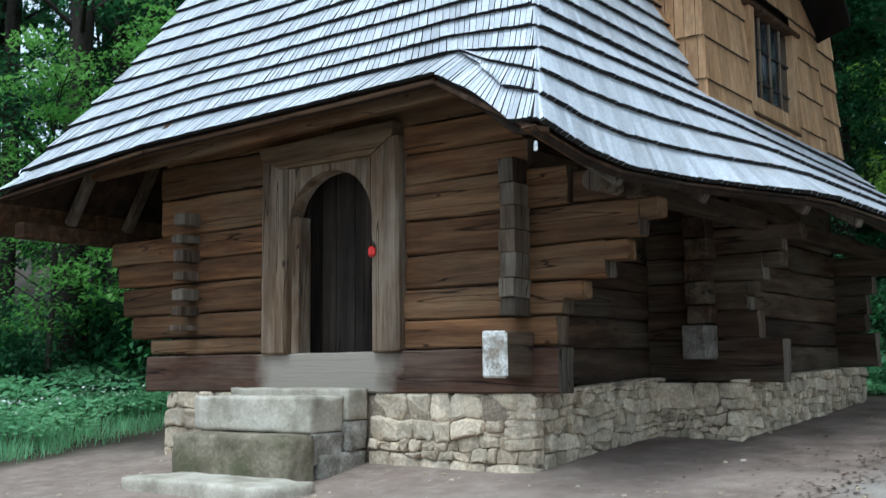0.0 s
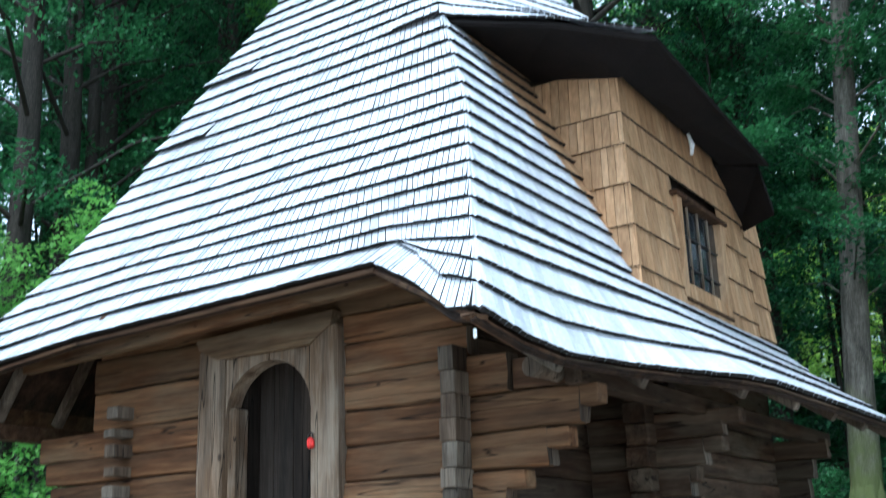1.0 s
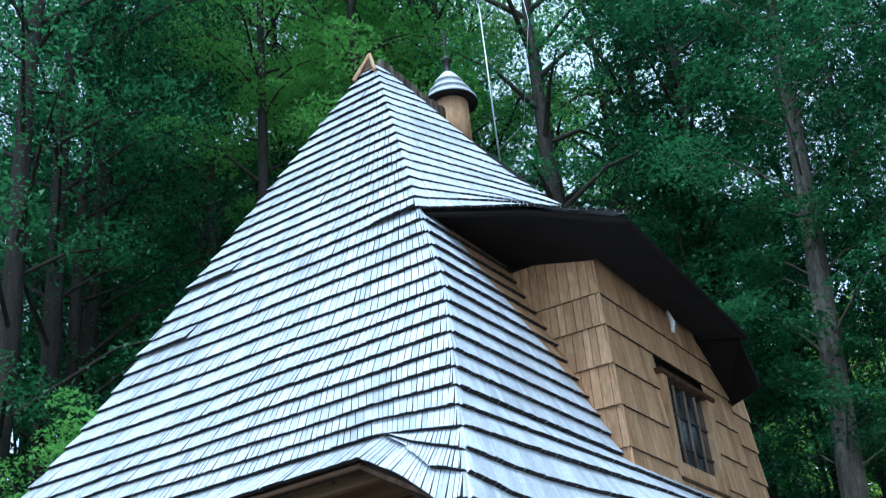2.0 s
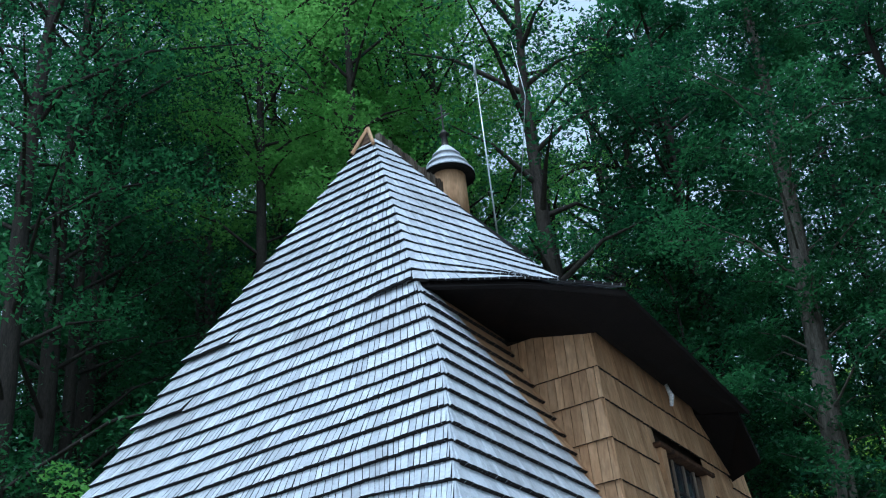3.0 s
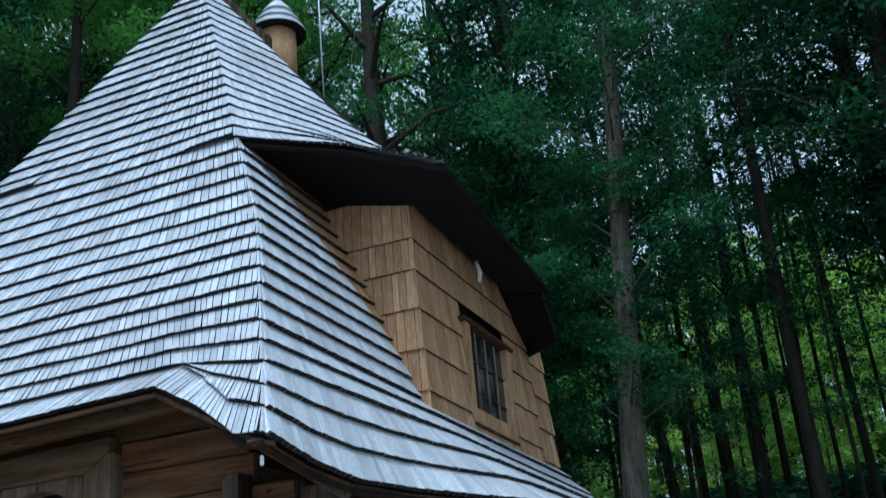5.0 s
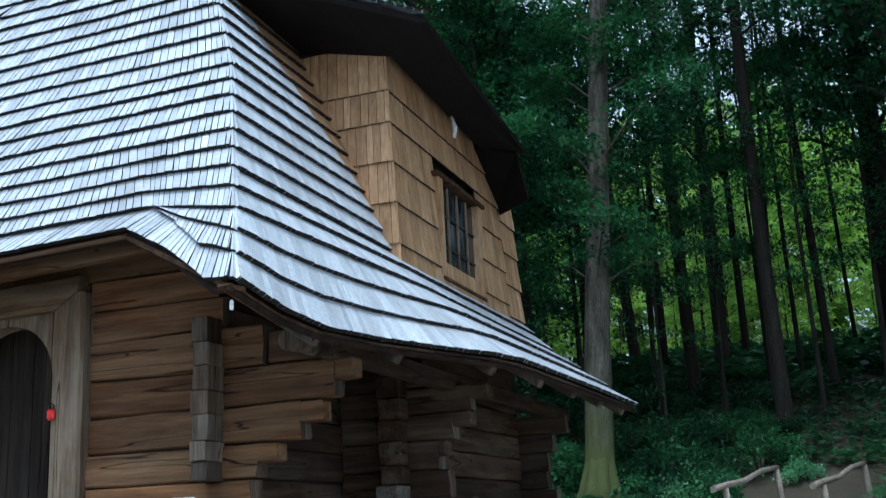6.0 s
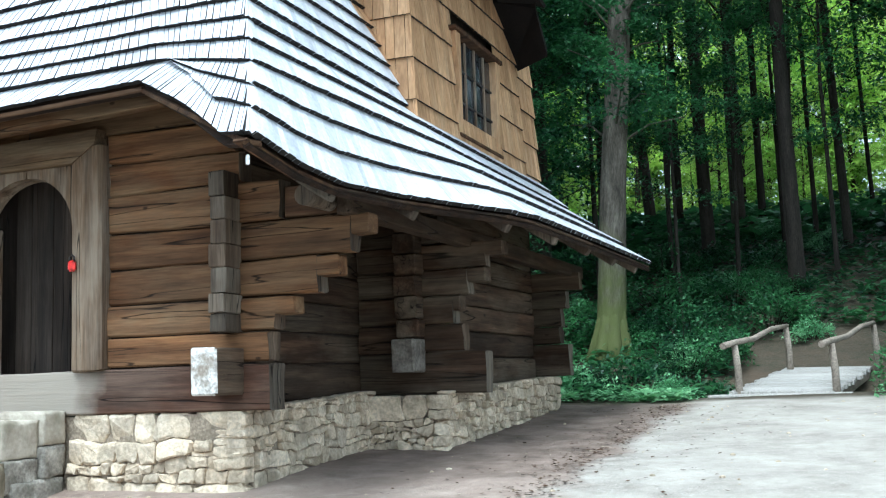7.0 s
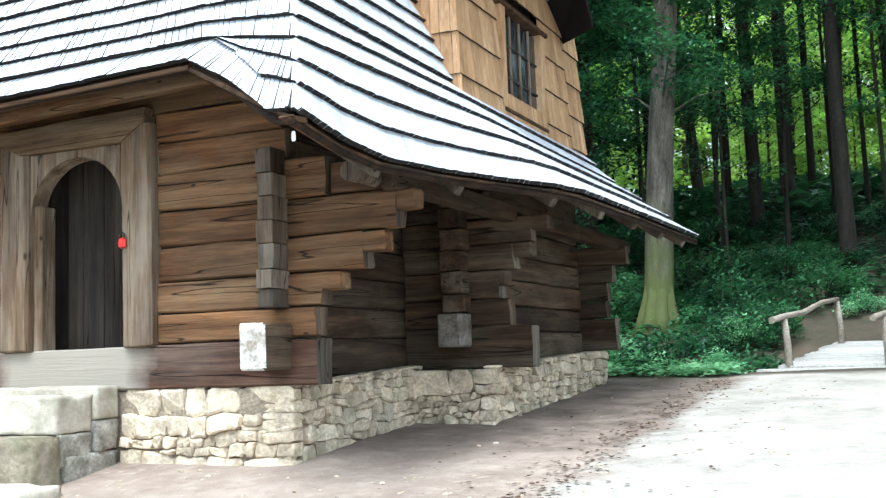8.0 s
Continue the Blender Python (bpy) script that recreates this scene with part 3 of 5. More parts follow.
def south_surface(s, v):
    a = Vector(VERGE[-1]).lerp(Vector(UP_END), s)
    far_pts = [VERGE[-1], (-4.35, 10.2, 7.2), (-5.3, 10.5, 8.25), (-6.4, 10.7, 9.75), (RIDGE_X + 0.1, 10.85, Z_TOP)]
    b = along(far_pts, v)
    return Vector((b.x, b.y + (a.y - VERGE[-1][1]) * (1 if v < 0.1 else 1.2), b.z + (a.z - VERGE[-1][2]) * (1 - v)))


def left_skirt(s, v):
    """The lowest boards of the north slope, down to its eave beam."""
    return Vector((lerp(-11.62, -11.28, v), lerp(16.0, lerp(6.55, 6.75, v), s), lerp(3.3, 3.68, v)))


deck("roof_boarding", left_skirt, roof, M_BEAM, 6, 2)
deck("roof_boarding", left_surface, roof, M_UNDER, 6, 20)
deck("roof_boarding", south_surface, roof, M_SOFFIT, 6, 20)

# ---------------------------------------------------------------- roof: rows of shingles, and the eave timbers
ROW_TOP = Z_TOP - 4.03
FRONT_ROWS = [0.229 * i / ROW_TOP for i in range(14)] + [(3.206 + (ROW_TOP - 3.206) * i / 18) / ROW_TOP for i in range(19)]
SKEW_ROWS = [0, 1 / 3, 2 / 3, 1.0]
SIDE_LOW_ROWS = [0, 0.2, 0.4, 0.6, 0.8, 1.0]
SIDE_HIGH_ROWS = [i / 12 for i in range(13)]
UPPER_ROWS = [i / 18 for i in range(19)]


def sheltered(p):
    """Under the upper eave the shingles never greyed."""
    return p.y > 9.0 + 0.55 * max(0, 7.2 - p.z)


def front_rows_bowed(s, v):
    """The courses of the front sag a little between the hips and ripple, as old battens do."""
    p = front_surface(s, v)
    p.z += 0.022 * noise.noise((p.x * 0.8, v * 9, 1)) * (1 - v)
    return p


roof_pieces = {}
roof_pieces["front"] = shingles(front_rows_bowed, FRONT_ROWS, rng, 0.08, gap=0.009) + shingles(front_eave_surface, [0, 1.0], rng, 0.08, gap=0.011)
roof_pieces["skew"] = shingles(skew_surface, SKEW_ROWS, rng, 0.085, gap=0.013)
roof_pieces["low"] = shingles(side_low, SIDE_LOW_ROWS, rng, 0.08, even=0.4, gap=0.004)
high = shingles(side_high, SIDE_HIGH_ROWS, rng, 0.08, even=0.4, gap=0.004)
roof_pieces["high"] = [p for p in high if not sheltered(p[0])]
roof_pieces["upper"] = shingles(upper_surface, UPPER_ROWS, rng, 0.08, 0.036, 0.026, even=0.4)
fresh_pieces = [p for p in high if sheltered(p[0])]


def hip_caps(left, left_rows, right, right_rows, reach=0.09):
    """Pieces bent over the hip, so that each course runs on round the corner."""
    out = []
    for (a0, a1), (b0, b1) in zip(zip(left_rows, left_rows[1:]), zip(right_rows, right_rows[1:])):
        def edge(fn, v, s, step):
            h, q = fn(s, min(v, 1)), fn(s + step, min(v, 1))
            d = (q - h)
            return h, d.normalized() if d.length > 1e-5 else Vector((0, 0, 0))
        ring = []
        for va, vb, up in ((a0, b0, 0.054), (a1 + (a1 - a0) * 0.25, b1 + (b1 - b0) * 0.25, 0.012)):
            h, da = edge(left, va, 1, -0.03)
            _, db = edge(right, vb, 0, 0.03)
            out_dir = (-(da + db)).normalized() if (da + db).length > 1e-4 else Vector((0.5, -0.6, 0.6))
            out_dir = (out_dir + Vector((0, 0, 0.5))).normalized()
            w = reach * rng.uniform(0.8, 1.3)
            ring.append([h + da * w + out_dir * up * 0.75, h + out_dir * up, h + db * w + out_dir * up * 0.75, out_dir])
        lo, hi = ring
        for i in (0, 1):
            drop = lo[3] * 0.04
            out.append([lo[i], lo[i + 1], hi[i + 1], hi[i], lo[i] - drop, lo[i + 1] - drop])
    return out


roof_pieces["hip"] = (hip_caps(skew_surface, SKEW_ROWS, side_low, SIDE_LOW_ROWS[:4]) + hip_caps(front_surface, FRONT_ROWS[:3], side_low, SIDE_LOW_ROWS[3:])
                      + hip_caps(front_surface, FRONT_ROWS[2:15], side_high, SIDE_HIGH_ROWS) + hip_caps(front_surface, FRONT_ROWS[14:], upper_surface, UPPER_ROWS))
for p in roof_pieces["front"]:
    if abs(p[0].z - 7.236) < 0.09 and p[0].x > -6.5:
        for i in (0, 1, 4, 5):
            p[i] += Vector((0.02, -0.05, 0.0)) * min(1, (p[0].x + 6.5) / 0.5)
for p in roof_pieces["front"]:
    if p[0].x < -8.55 and (abs(p[0].z - 7.4) < 0.13 or (abs(p[0].z - 6.62) < 0.13 and p[0].x < -8.9)):
        for i in (0, 1, 4, 5):
            p[i] += Vector((0, -0.022, 0.02))


def near_corner(p):
    return p[0].z < 4.75 and p[0].x > -6.4 and p[0].y < 9.4


single_shingles = []
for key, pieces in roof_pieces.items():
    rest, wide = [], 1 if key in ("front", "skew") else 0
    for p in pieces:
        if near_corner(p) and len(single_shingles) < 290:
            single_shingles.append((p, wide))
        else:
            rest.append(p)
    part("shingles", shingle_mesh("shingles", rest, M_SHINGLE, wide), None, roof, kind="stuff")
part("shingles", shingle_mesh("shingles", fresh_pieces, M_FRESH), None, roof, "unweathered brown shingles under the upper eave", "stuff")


# shingle tips that stand proud along the ridge
for k in range(26):
    y = 10.9 + k * 0.085
    part("ridge_shingle", box((RIDGE_X - 0.03, y, APEX.z - 0.35), (RIDGE_X + 0.05, y + 0.06, APEX.z + rng.uniform(0.03, 0.1)), 0), M_END, roof)
for end in (HIP_R, HIP_L):
    a, b = APEX + Vector((0, -0.12, 0.06)), at_level(end, APEX.z - 0.42) + Vector((0, -0.07, 0.02))
    d = (b - a)
    m = Matrix.Translation(a) @ d.to_track_quat("X", "Z").to_matrix().to_4x4()
    part("bargeboard", box((0, -0.02, -0.025), (d.length, 0.02, 0.025), 0.006, m), M_FRESH, roof, "pale brown bargeboard")
bm = bmesh.new()
v = [bm.verts.new(p) for p in (APEX + Vector((0, -0.14, 0)), at_level(HIP_L, 10.98) + Vector((0, -0.06, 0)),
                               at_level(HIP_R, 10.98) + Vector((0, -0.06, 0)))]
v += [bm.verts.new(q.co + Vector((0, 0.04, 0))) for q in v[:3]]
bm.faces.new(v[:3]), bm.faces.new(v[3:][::-1])
for i in range(3):
    bm.faces.new((v[i], v[i + 3], v[(i + 1) % 3 + 3], v[(i + 1) % 3]))
part("gable_board", bm, M_BEAM, roof, "small reddish gable board")

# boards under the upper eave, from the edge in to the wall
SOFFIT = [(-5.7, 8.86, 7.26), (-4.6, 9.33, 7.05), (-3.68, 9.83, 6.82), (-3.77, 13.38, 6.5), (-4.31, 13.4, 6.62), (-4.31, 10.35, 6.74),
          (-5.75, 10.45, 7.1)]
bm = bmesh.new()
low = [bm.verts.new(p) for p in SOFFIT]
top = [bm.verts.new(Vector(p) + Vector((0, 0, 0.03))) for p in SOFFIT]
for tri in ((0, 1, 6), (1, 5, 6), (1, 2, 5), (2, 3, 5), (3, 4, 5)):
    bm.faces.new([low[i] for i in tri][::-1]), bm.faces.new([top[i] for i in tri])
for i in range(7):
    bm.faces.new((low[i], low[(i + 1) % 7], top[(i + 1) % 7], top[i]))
part("soffit", bm, M_SOFFIT, roof, "boards under the upper eave, painted near black for shade")
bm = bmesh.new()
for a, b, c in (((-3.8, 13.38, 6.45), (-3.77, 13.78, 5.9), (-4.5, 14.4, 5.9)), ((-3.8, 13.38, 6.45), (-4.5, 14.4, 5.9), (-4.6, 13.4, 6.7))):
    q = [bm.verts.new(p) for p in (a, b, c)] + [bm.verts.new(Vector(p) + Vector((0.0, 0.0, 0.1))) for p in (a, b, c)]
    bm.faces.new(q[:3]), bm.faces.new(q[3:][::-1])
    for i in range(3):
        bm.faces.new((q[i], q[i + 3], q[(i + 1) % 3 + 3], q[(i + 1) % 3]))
part("lower_eave", bm, M_SOFFIT, roof, "end of the chancel eave, painted near black for shade")


def bar(a, b, w, h, bevel=0.012, lift=(0, 0, 1)):
    """A squared timber from a to b."""
    a, b = Vector(a), Vector(b)
    d = b - a
    x = d.normalized()
    y = Vector(lift).cross(x).normalized()
    z = x.cross(y)
    m = Matrix.Translation(a) @ Matrix((x, y, z)).transposed().to_4x4()
    return box((0, -w / 2, -h / 2), (d.length, w / 2, h / 2), bevel, m, 0.004, rng)


part("eave_beam", bar((-10.4, 7.42, 3.86), (-5.35, 7.42, 4.04), 0.12, 0.15), M_LOG, roof, "reddish brown beam under the eave")
part("eave_beam", bar((-3.93, 7.9, 3.08), (-3.86, 15.2, 3.08), 0.16, 0.17), M_LOG_SIDE, roof)
part("eave_beam", bar((-11.15, 6.95, 3.24), (-11.2, 14.0, 3.24), 0.18, 0.18), M_BEAM, roof)
for x in (-9.0, -7.9, -6.85, -5.85):
    part("rafter", bar((x, 7.3, 4.12), (x, 8.1, 5.55), 0.1, 0.12), M_BEAM, roof)
for y in (7.6, 8.4, 9.2, 10.1):
    part("rafter", bar((-11.12, y, 3.36), (-10.55, y + 0.05, 4.3), 0.12, 0.1), M_END, roof)
for k in range(7):
    y = 7.3 + k * 1.25
    x = float(np.interp(y, [p[1] for p in SIDE_EAVE], [p[0] for p in SIDE_EAVE]))
    part("rafter", bar((x - 0.06, y, 3.03), (x - 0.95, y, 3.62), 0.12, 0.1), M_END, roof)
for k in range(len(SIDE_EAVE) - 1):
    a, b = Vector(SIDE_EAVE[k]), Vector(SIDE_EAVE[k + 1])
    part("eave_board", bar(a + Vector((-0.07, 0, -0.02)), b + Vector((-0.07, 0, -0.02)), 0.12, 0.025, 0.004), M_BEAM if k < 2 else M_LOG_SIDE, roof)
for a, b in zip([HIP_L[0], (-9.3, 7.2, 3.99), KINK], [(-9.3, 7.2, 3.99), KINK, HIP_R[0]]):
    part("eave_board", bar(Vector(a) + Vector((0, 0.07, -0.04)), Vector(b) + Vector((0, 0.05, -0.04)), 0.13, 0.035, 0.004), M_BEAM, roof)
part("lightning_clip", box((-3.80, 6.16, 3.08), (-3.77, 6.18, 3.15), 0.008), M_WHITE, roof, "small white clip at the eave's corner")


# ---------------------------------------------------------------- log walls
def log_bm(a, b, axis, rng, wob=0.008, notch=None):
    """A hewn log between corners a and b: uneven along its length, rounded edges, end grain on both ends.
    notch: how far the upper half runs on past the end at b."""
    bm = bmesh.new()
    a, b = Vector(a), Vector(b)
    o = 1 - axis
    n = max(2, int((b[axis] - a[axis]) / 0.35))
    rings = []
    r = min(0.016, (b.z - a.z) * 0.12)
    phase = rng.uniform(0, 50)
    for i in range(n + 1):
        u = lerp(a[axis], b[axis], i / n)
        dz0, dz1 = wob * noise.noise((u * 1.3, phase, 0)) * 2, wob * noise.noise((u * 1.3, phase, 7)) * 2
        do = wob * noise.noise((u * 0.9, phase, 3)) * 1.5
        ring = []
        for po, pz in ((a[o] + r, a.z + dz0), (a[o], a.z + r + dz0), (a[o] - 0.003, (a.z + b.z) / 2), (a[o], b.z - r + dz1),
                       (a[o] + r, b.z + dz1), (b[o] - r, b.z + dz1), (b[o], b.z - r + dz1), (b[o] + 0.003, (a.z + b.z) / 2),
                       (b[o], a.z + r + dz0), (b[o] - r, a.z + dz0)):
            p = Vector((0, 0, pz))
            p[axis], p[o] = u, po + do
            ring.append(bm.verts.new(p))
        rings.append(ring)
    k = len(rings[0])
    for r0, r1 in zip(rings, rings[1:]):
        for i in range(k):
            bm.faces.new((r0[i], r1[i], r1[(i + 1) % k], r0[(i + 1) % k]))
    for ring in (rings[0], rings[-1]):
        f = bm.faces.new(ring)
        f.material_index = 1
        for vert in ring:
            vert.co[axis] += rng.uniform(-0.012, 0.012)
    if notch:
        h = a.z + (b.z - a.z) * 0.45
        lo, hi = a.copy(), b.copy()
        lo[axis], lo.z, hi[axis], hi.z = b[axis] - 0.01, h, b[axis] + notch, b.z - 0.004
        add_box(bm, lo, hi, 0.012, None, 0.005, rng)
    bmesh.ops.recalc_face_normals(bm, faces=bm.faces)
    return bm


rlog = random.Random(11)


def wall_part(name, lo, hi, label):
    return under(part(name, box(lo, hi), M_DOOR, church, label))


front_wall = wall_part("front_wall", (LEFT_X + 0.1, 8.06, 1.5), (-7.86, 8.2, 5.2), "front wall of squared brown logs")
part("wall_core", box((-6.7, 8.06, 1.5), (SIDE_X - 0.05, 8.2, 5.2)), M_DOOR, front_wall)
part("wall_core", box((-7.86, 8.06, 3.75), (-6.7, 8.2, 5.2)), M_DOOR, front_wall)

# right of the door: joint heights, and the stepped ends that carry the eave
RIGHT = [(1.81, 2.08, -4.73, 0), (2.08, 2.37, -4.48, 0.19), (2.37, 2.69, -4.06, 0.2), (2.69, 3.02, -3.77, 0.17),
         (3.02, 3.37, -4.6, 0.0), (3.37, 3.66, -5.0, 0), (3.66, 3.95, -5.05, 0), (3.95, 4.3, -5.1, 0), (4.3, 4.65, -5.2, 0)]
for z0, z1, x1, notch in RIGHT:
    split = rlog.uniform(-0.018, 0.022)
    x0 = -6.38 if z0 < 3.9 else -7.3
    part("log", log_bm((x0, 8.0 + split, z0 + 0.01), (x1 - notch, 8.2, z1 - 0.007), 0, rlog, 0.011, notch), [M_LOG, M_END], front_wall)
LEFT = [(1.81, 1.99, -10.1), (1.99, 2.26, -10.4), (2.26, 2.6, -10.6), (2.6, 2.86, -10.7), (2.86, 3.16, -10.86), (3.16, 3.58, -9.95),
        (3.58, 3.95, -9.95), (3.95, 4.25, -9.9), (4.25, 4.65, -9.8)]
for z0, z1, x0 in LEFT:
    split = rlog.uniform(-0.018, 0.022)
    part("log", log_bm((x0, 8.0 + split, z0 + 0.01), (-8.22 if z0 < 3.9 else -7.31, 8.2, z1 - 0.007), 0, rlog, 0.011), [M_LOG, M_END], front_wall)
part("sill_log", log_bm((-10.12, 7.97, SILL), (-4.7, 8.22, 1.8), 0, rlog), [M_SILL, M_END], front_wall, "dark reddish sill log, worn pale under the door")

# ends of the side logs, which cross the front wall at both corners
for x0, x1 in ((-5.16, -5.0), (-9.46, -9.29)):
    z = 2.07
    for h in (0.16, 0.17, 0.22, 0.2, 0.21, 0.2, 0.22):
        w = rlog.uniform(-0.012, 0.012)
        gap = 0.0 if x0 > -6 else rlog.uniform(0.05, 0.11)
        part("log_end", box((x0 + w, 7.76 + rlog.uniform(-0.02, 0.02), z + 0.002), (x1 + w * 0.5, 8.04, z + h - 0.002 - gap), 0.008, None,
                            0.004, rlog), M_END, front_wall)
        z += h
pale = box((-5.2, 7.55, 1.55), (-4.95, 7.99, 1.94), 0.015, None, 0.006, rlog)
pale.normal_update()
for f in pale.faces:
    f.material_index = 1 if f.normal.y < -0.6 else 0
part("log_end", pale, [M_LOG_SIDE, M_PALE], front_wall, "log end with flaking white paint")

part("purlin", tube([(-4.16, 7.62, 3.13), (-4.15, 9.0, 3.14), (-4.15, 10.5, 3.14)], [0.085, 0.08, 0.08], 12), M_END, front_wall, "round purlin end")
part("board", box((-4.585, 8.06, 3.035), (-3.88, 8.14, 3.3), 0.008, None, 0.004, rlog), M_BEAM, front_wall, "reddish board under the eave")
# side and nave logs take the colour with eave shade painted in
side_wall = wall_part("side_wall", (SIDE_X - 0.16, 8.2, 1.5), (SIDE_X - 0.05, NAVE_Y + 0.1, 5.0), "side wall of squared logs, coloured darker for the eave shade")
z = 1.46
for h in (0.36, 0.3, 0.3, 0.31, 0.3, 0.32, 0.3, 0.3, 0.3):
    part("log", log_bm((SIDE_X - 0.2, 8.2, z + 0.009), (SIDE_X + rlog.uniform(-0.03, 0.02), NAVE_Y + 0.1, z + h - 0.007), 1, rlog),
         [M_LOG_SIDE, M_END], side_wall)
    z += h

nave_west = wall_part("nave_west_wall", (SIDE_X, NAVE_Y + 0.06, 1.5), (NAVE_X - 0.1, NAVE_Y + 0.16, 4.2), "nave wall of squared logs, coloured darker for the eave shade")
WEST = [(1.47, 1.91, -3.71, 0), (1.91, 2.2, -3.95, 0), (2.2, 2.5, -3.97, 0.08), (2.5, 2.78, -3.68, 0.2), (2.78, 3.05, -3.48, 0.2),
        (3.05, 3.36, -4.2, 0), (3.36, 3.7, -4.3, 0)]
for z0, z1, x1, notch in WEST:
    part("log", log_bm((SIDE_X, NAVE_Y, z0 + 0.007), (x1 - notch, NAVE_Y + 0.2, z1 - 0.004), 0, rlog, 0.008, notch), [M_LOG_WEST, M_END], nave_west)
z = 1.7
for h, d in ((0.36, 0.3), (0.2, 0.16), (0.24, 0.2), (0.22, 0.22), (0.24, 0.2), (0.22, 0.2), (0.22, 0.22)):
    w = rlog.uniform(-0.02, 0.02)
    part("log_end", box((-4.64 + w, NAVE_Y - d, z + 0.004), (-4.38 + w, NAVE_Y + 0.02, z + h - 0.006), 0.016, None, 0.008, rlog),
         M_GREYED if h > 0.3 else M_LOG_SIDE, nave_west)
    z += h

nave_side = wall_part("nave_side_wall", (NAVE_X - 0.16, NAVE_Y + 0.2, 1.5), (NAVE_X - 0.06, NAVE_END, 4.2), "nave wall of squared logs, coloured darker for the eave shade")
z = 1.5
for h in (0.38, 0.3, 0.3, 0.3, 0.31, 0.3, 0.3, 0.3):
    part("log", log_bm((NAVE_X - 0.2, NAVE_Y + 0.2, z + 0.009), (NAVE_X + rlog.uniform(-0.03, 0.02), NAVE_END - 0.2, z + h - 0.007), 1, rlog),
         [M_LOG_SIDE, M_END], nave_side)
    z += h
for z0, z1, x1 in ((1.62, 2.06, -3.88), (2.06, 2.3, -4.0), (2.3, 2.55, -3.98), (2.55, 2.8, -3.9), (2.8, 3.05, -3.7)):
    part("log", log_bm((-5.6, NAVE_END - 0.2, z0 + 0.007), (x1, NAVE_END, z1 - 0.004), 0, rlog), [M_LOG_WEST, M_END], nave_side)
z = 2.3
for h in (0.2, 0.22, 0.2):
    part("log_end", box((NAVE_X - 0.18, NAVE_END, z), (NAVE_X, NAVE_END + 0.2, z + h - 0.01), 0.014, None, 0.006, rlog), M_END, nave_side)
    z += h
for nm, lo, hi in (("back_wall", (-10.6, NAVE_END, 1.2), (NAVE_X - 0.2, NAVE_END + 0.2, 7.0)), ("north_wall", (-10.6, NAVE_Y, 1.2), (-10.4, NAVE_END, 6.0)),
                   ("porch_north_wall", (LEFT_X, 8.2, 1.2), (LEFT_X + 0.2, NAVE_Y, 5.6))):
    under(part(nm, box(lo, hi, 0.01), M_LOG_SIDE, church, "log wall in the shade-darkened wood colour"))

# ---------------------------------------------------------------- door and its frame
door_frame = under(part("door_frame", box((-8.22, 7.9, 1.79), (-7.86, 8.12, 3.82), 0.02, None, 0.006, rlog), M_FRAME, church,
                        "weathered grey-brown wooden door frame with an arched head"))
part("jamb", box((-6.72, 7.9, 1.79), (-6.39, 8.12, 3.86), 0.02, None, 0.006, rlog), M_FRAME, door_frame)
part("inner_jamb", box((-7.858, 7.98, 1.79), (-7.76, 8.18, 3.2), 0.014, None, 0.004, rlog), M_FRAME, door_frame)


def profile(points, y0, y1, bevel=0.0):
    """A flat outline in x and z, given depth along y."""
    bm = bmesh.new()
    f = [bm.verts.new((x, y0, z)) for x, z in points]
    b = [bm.verts.new((x, y1, z)) for x, z in points]
    n = len(points)
    bm.faces.new(f[::-1]), bm.faces.new(b)
    for i in range(n):
        bm.faces.new((f[i], f[(i + 1) % n], b[(i + 1) % n], b[i]))
    bmesh.ops.recalc_face_normals(bm, faces=bm.faces)
    bmesh.ops.triangulate(bm, faces=[q for q in bm.faces if len(q.verts) > 4])
    return bm


part("lintel", profile([(-8.2, 3.826), (-7.95, 3.70), (-6.7, 3.70), (-6.45, 3.86), (-6.42, 3.99), (-7.3, 3.97), (-8.24, 3.93)], 7.88, 8.1), M_LINTEL,
     door_frame)
arch = [(-7.27 + 0.53 * math.cos(radians(a)), 3.1 + 0.52 * math.sin(radians(a))) for a in range(0, 91, 10)]
part("arch_piece", profile([(-6.722, 3.1), (-6.722, 3.695), (-7.27, 3.695)] + arch[::-1], 7.94, 8.14), M_FRAME, door_frame)
arch = [(-7.29 + 0.56 * math.cos(radians(a)), 3.1 + 0.52 * math.sin(radians(a))) for a in range(90, 181, 10)]
part("arch_piece", profile([(-7.272, 3.695), (-7.855, 3.695), (-7.855, 3.1)] + arch[::-1], 7.94, 8.14), M_FRAME, door_frame)
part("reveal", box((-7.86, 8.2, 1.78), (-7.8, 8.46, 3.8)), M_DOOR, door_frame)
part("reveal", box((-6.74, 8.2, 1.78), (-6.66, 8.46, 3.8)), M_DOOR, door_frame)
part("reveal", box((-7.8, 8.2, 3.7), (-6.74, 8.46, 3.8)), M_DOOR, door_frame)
door = under(part("door", box((-7.8, 8.4, 1.8), (-6.6, 8.44, 3.75), 0.004), M_DOOR, church, "dark plank door standing in the arch, recess shade in its colour"))
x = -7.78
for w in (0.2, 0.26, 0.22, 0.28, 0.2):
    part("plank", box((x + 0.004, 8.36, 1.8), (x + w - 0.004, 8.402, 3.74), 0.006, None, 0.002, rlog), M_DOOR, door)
    x += w
lock = under(part("lock", box((-6.72, 7.845, 2.70), (-6.64, 7.9, 2.80), 0.02), M_RED, door_frame, "small red padlock on the jamb"))
lock.matrix_parent_inverse = Matrix()
part("shackle", tube([(-6.705, 7.87, 2.79), (-6.705, 7.87, 2.83), (-6.68, 7.87, 2.85), (-6.655, 7.87, 2.83), (-6.655, 7.87, 2.79)], [0.009] * 5, 6),
     M_IRON, lock)

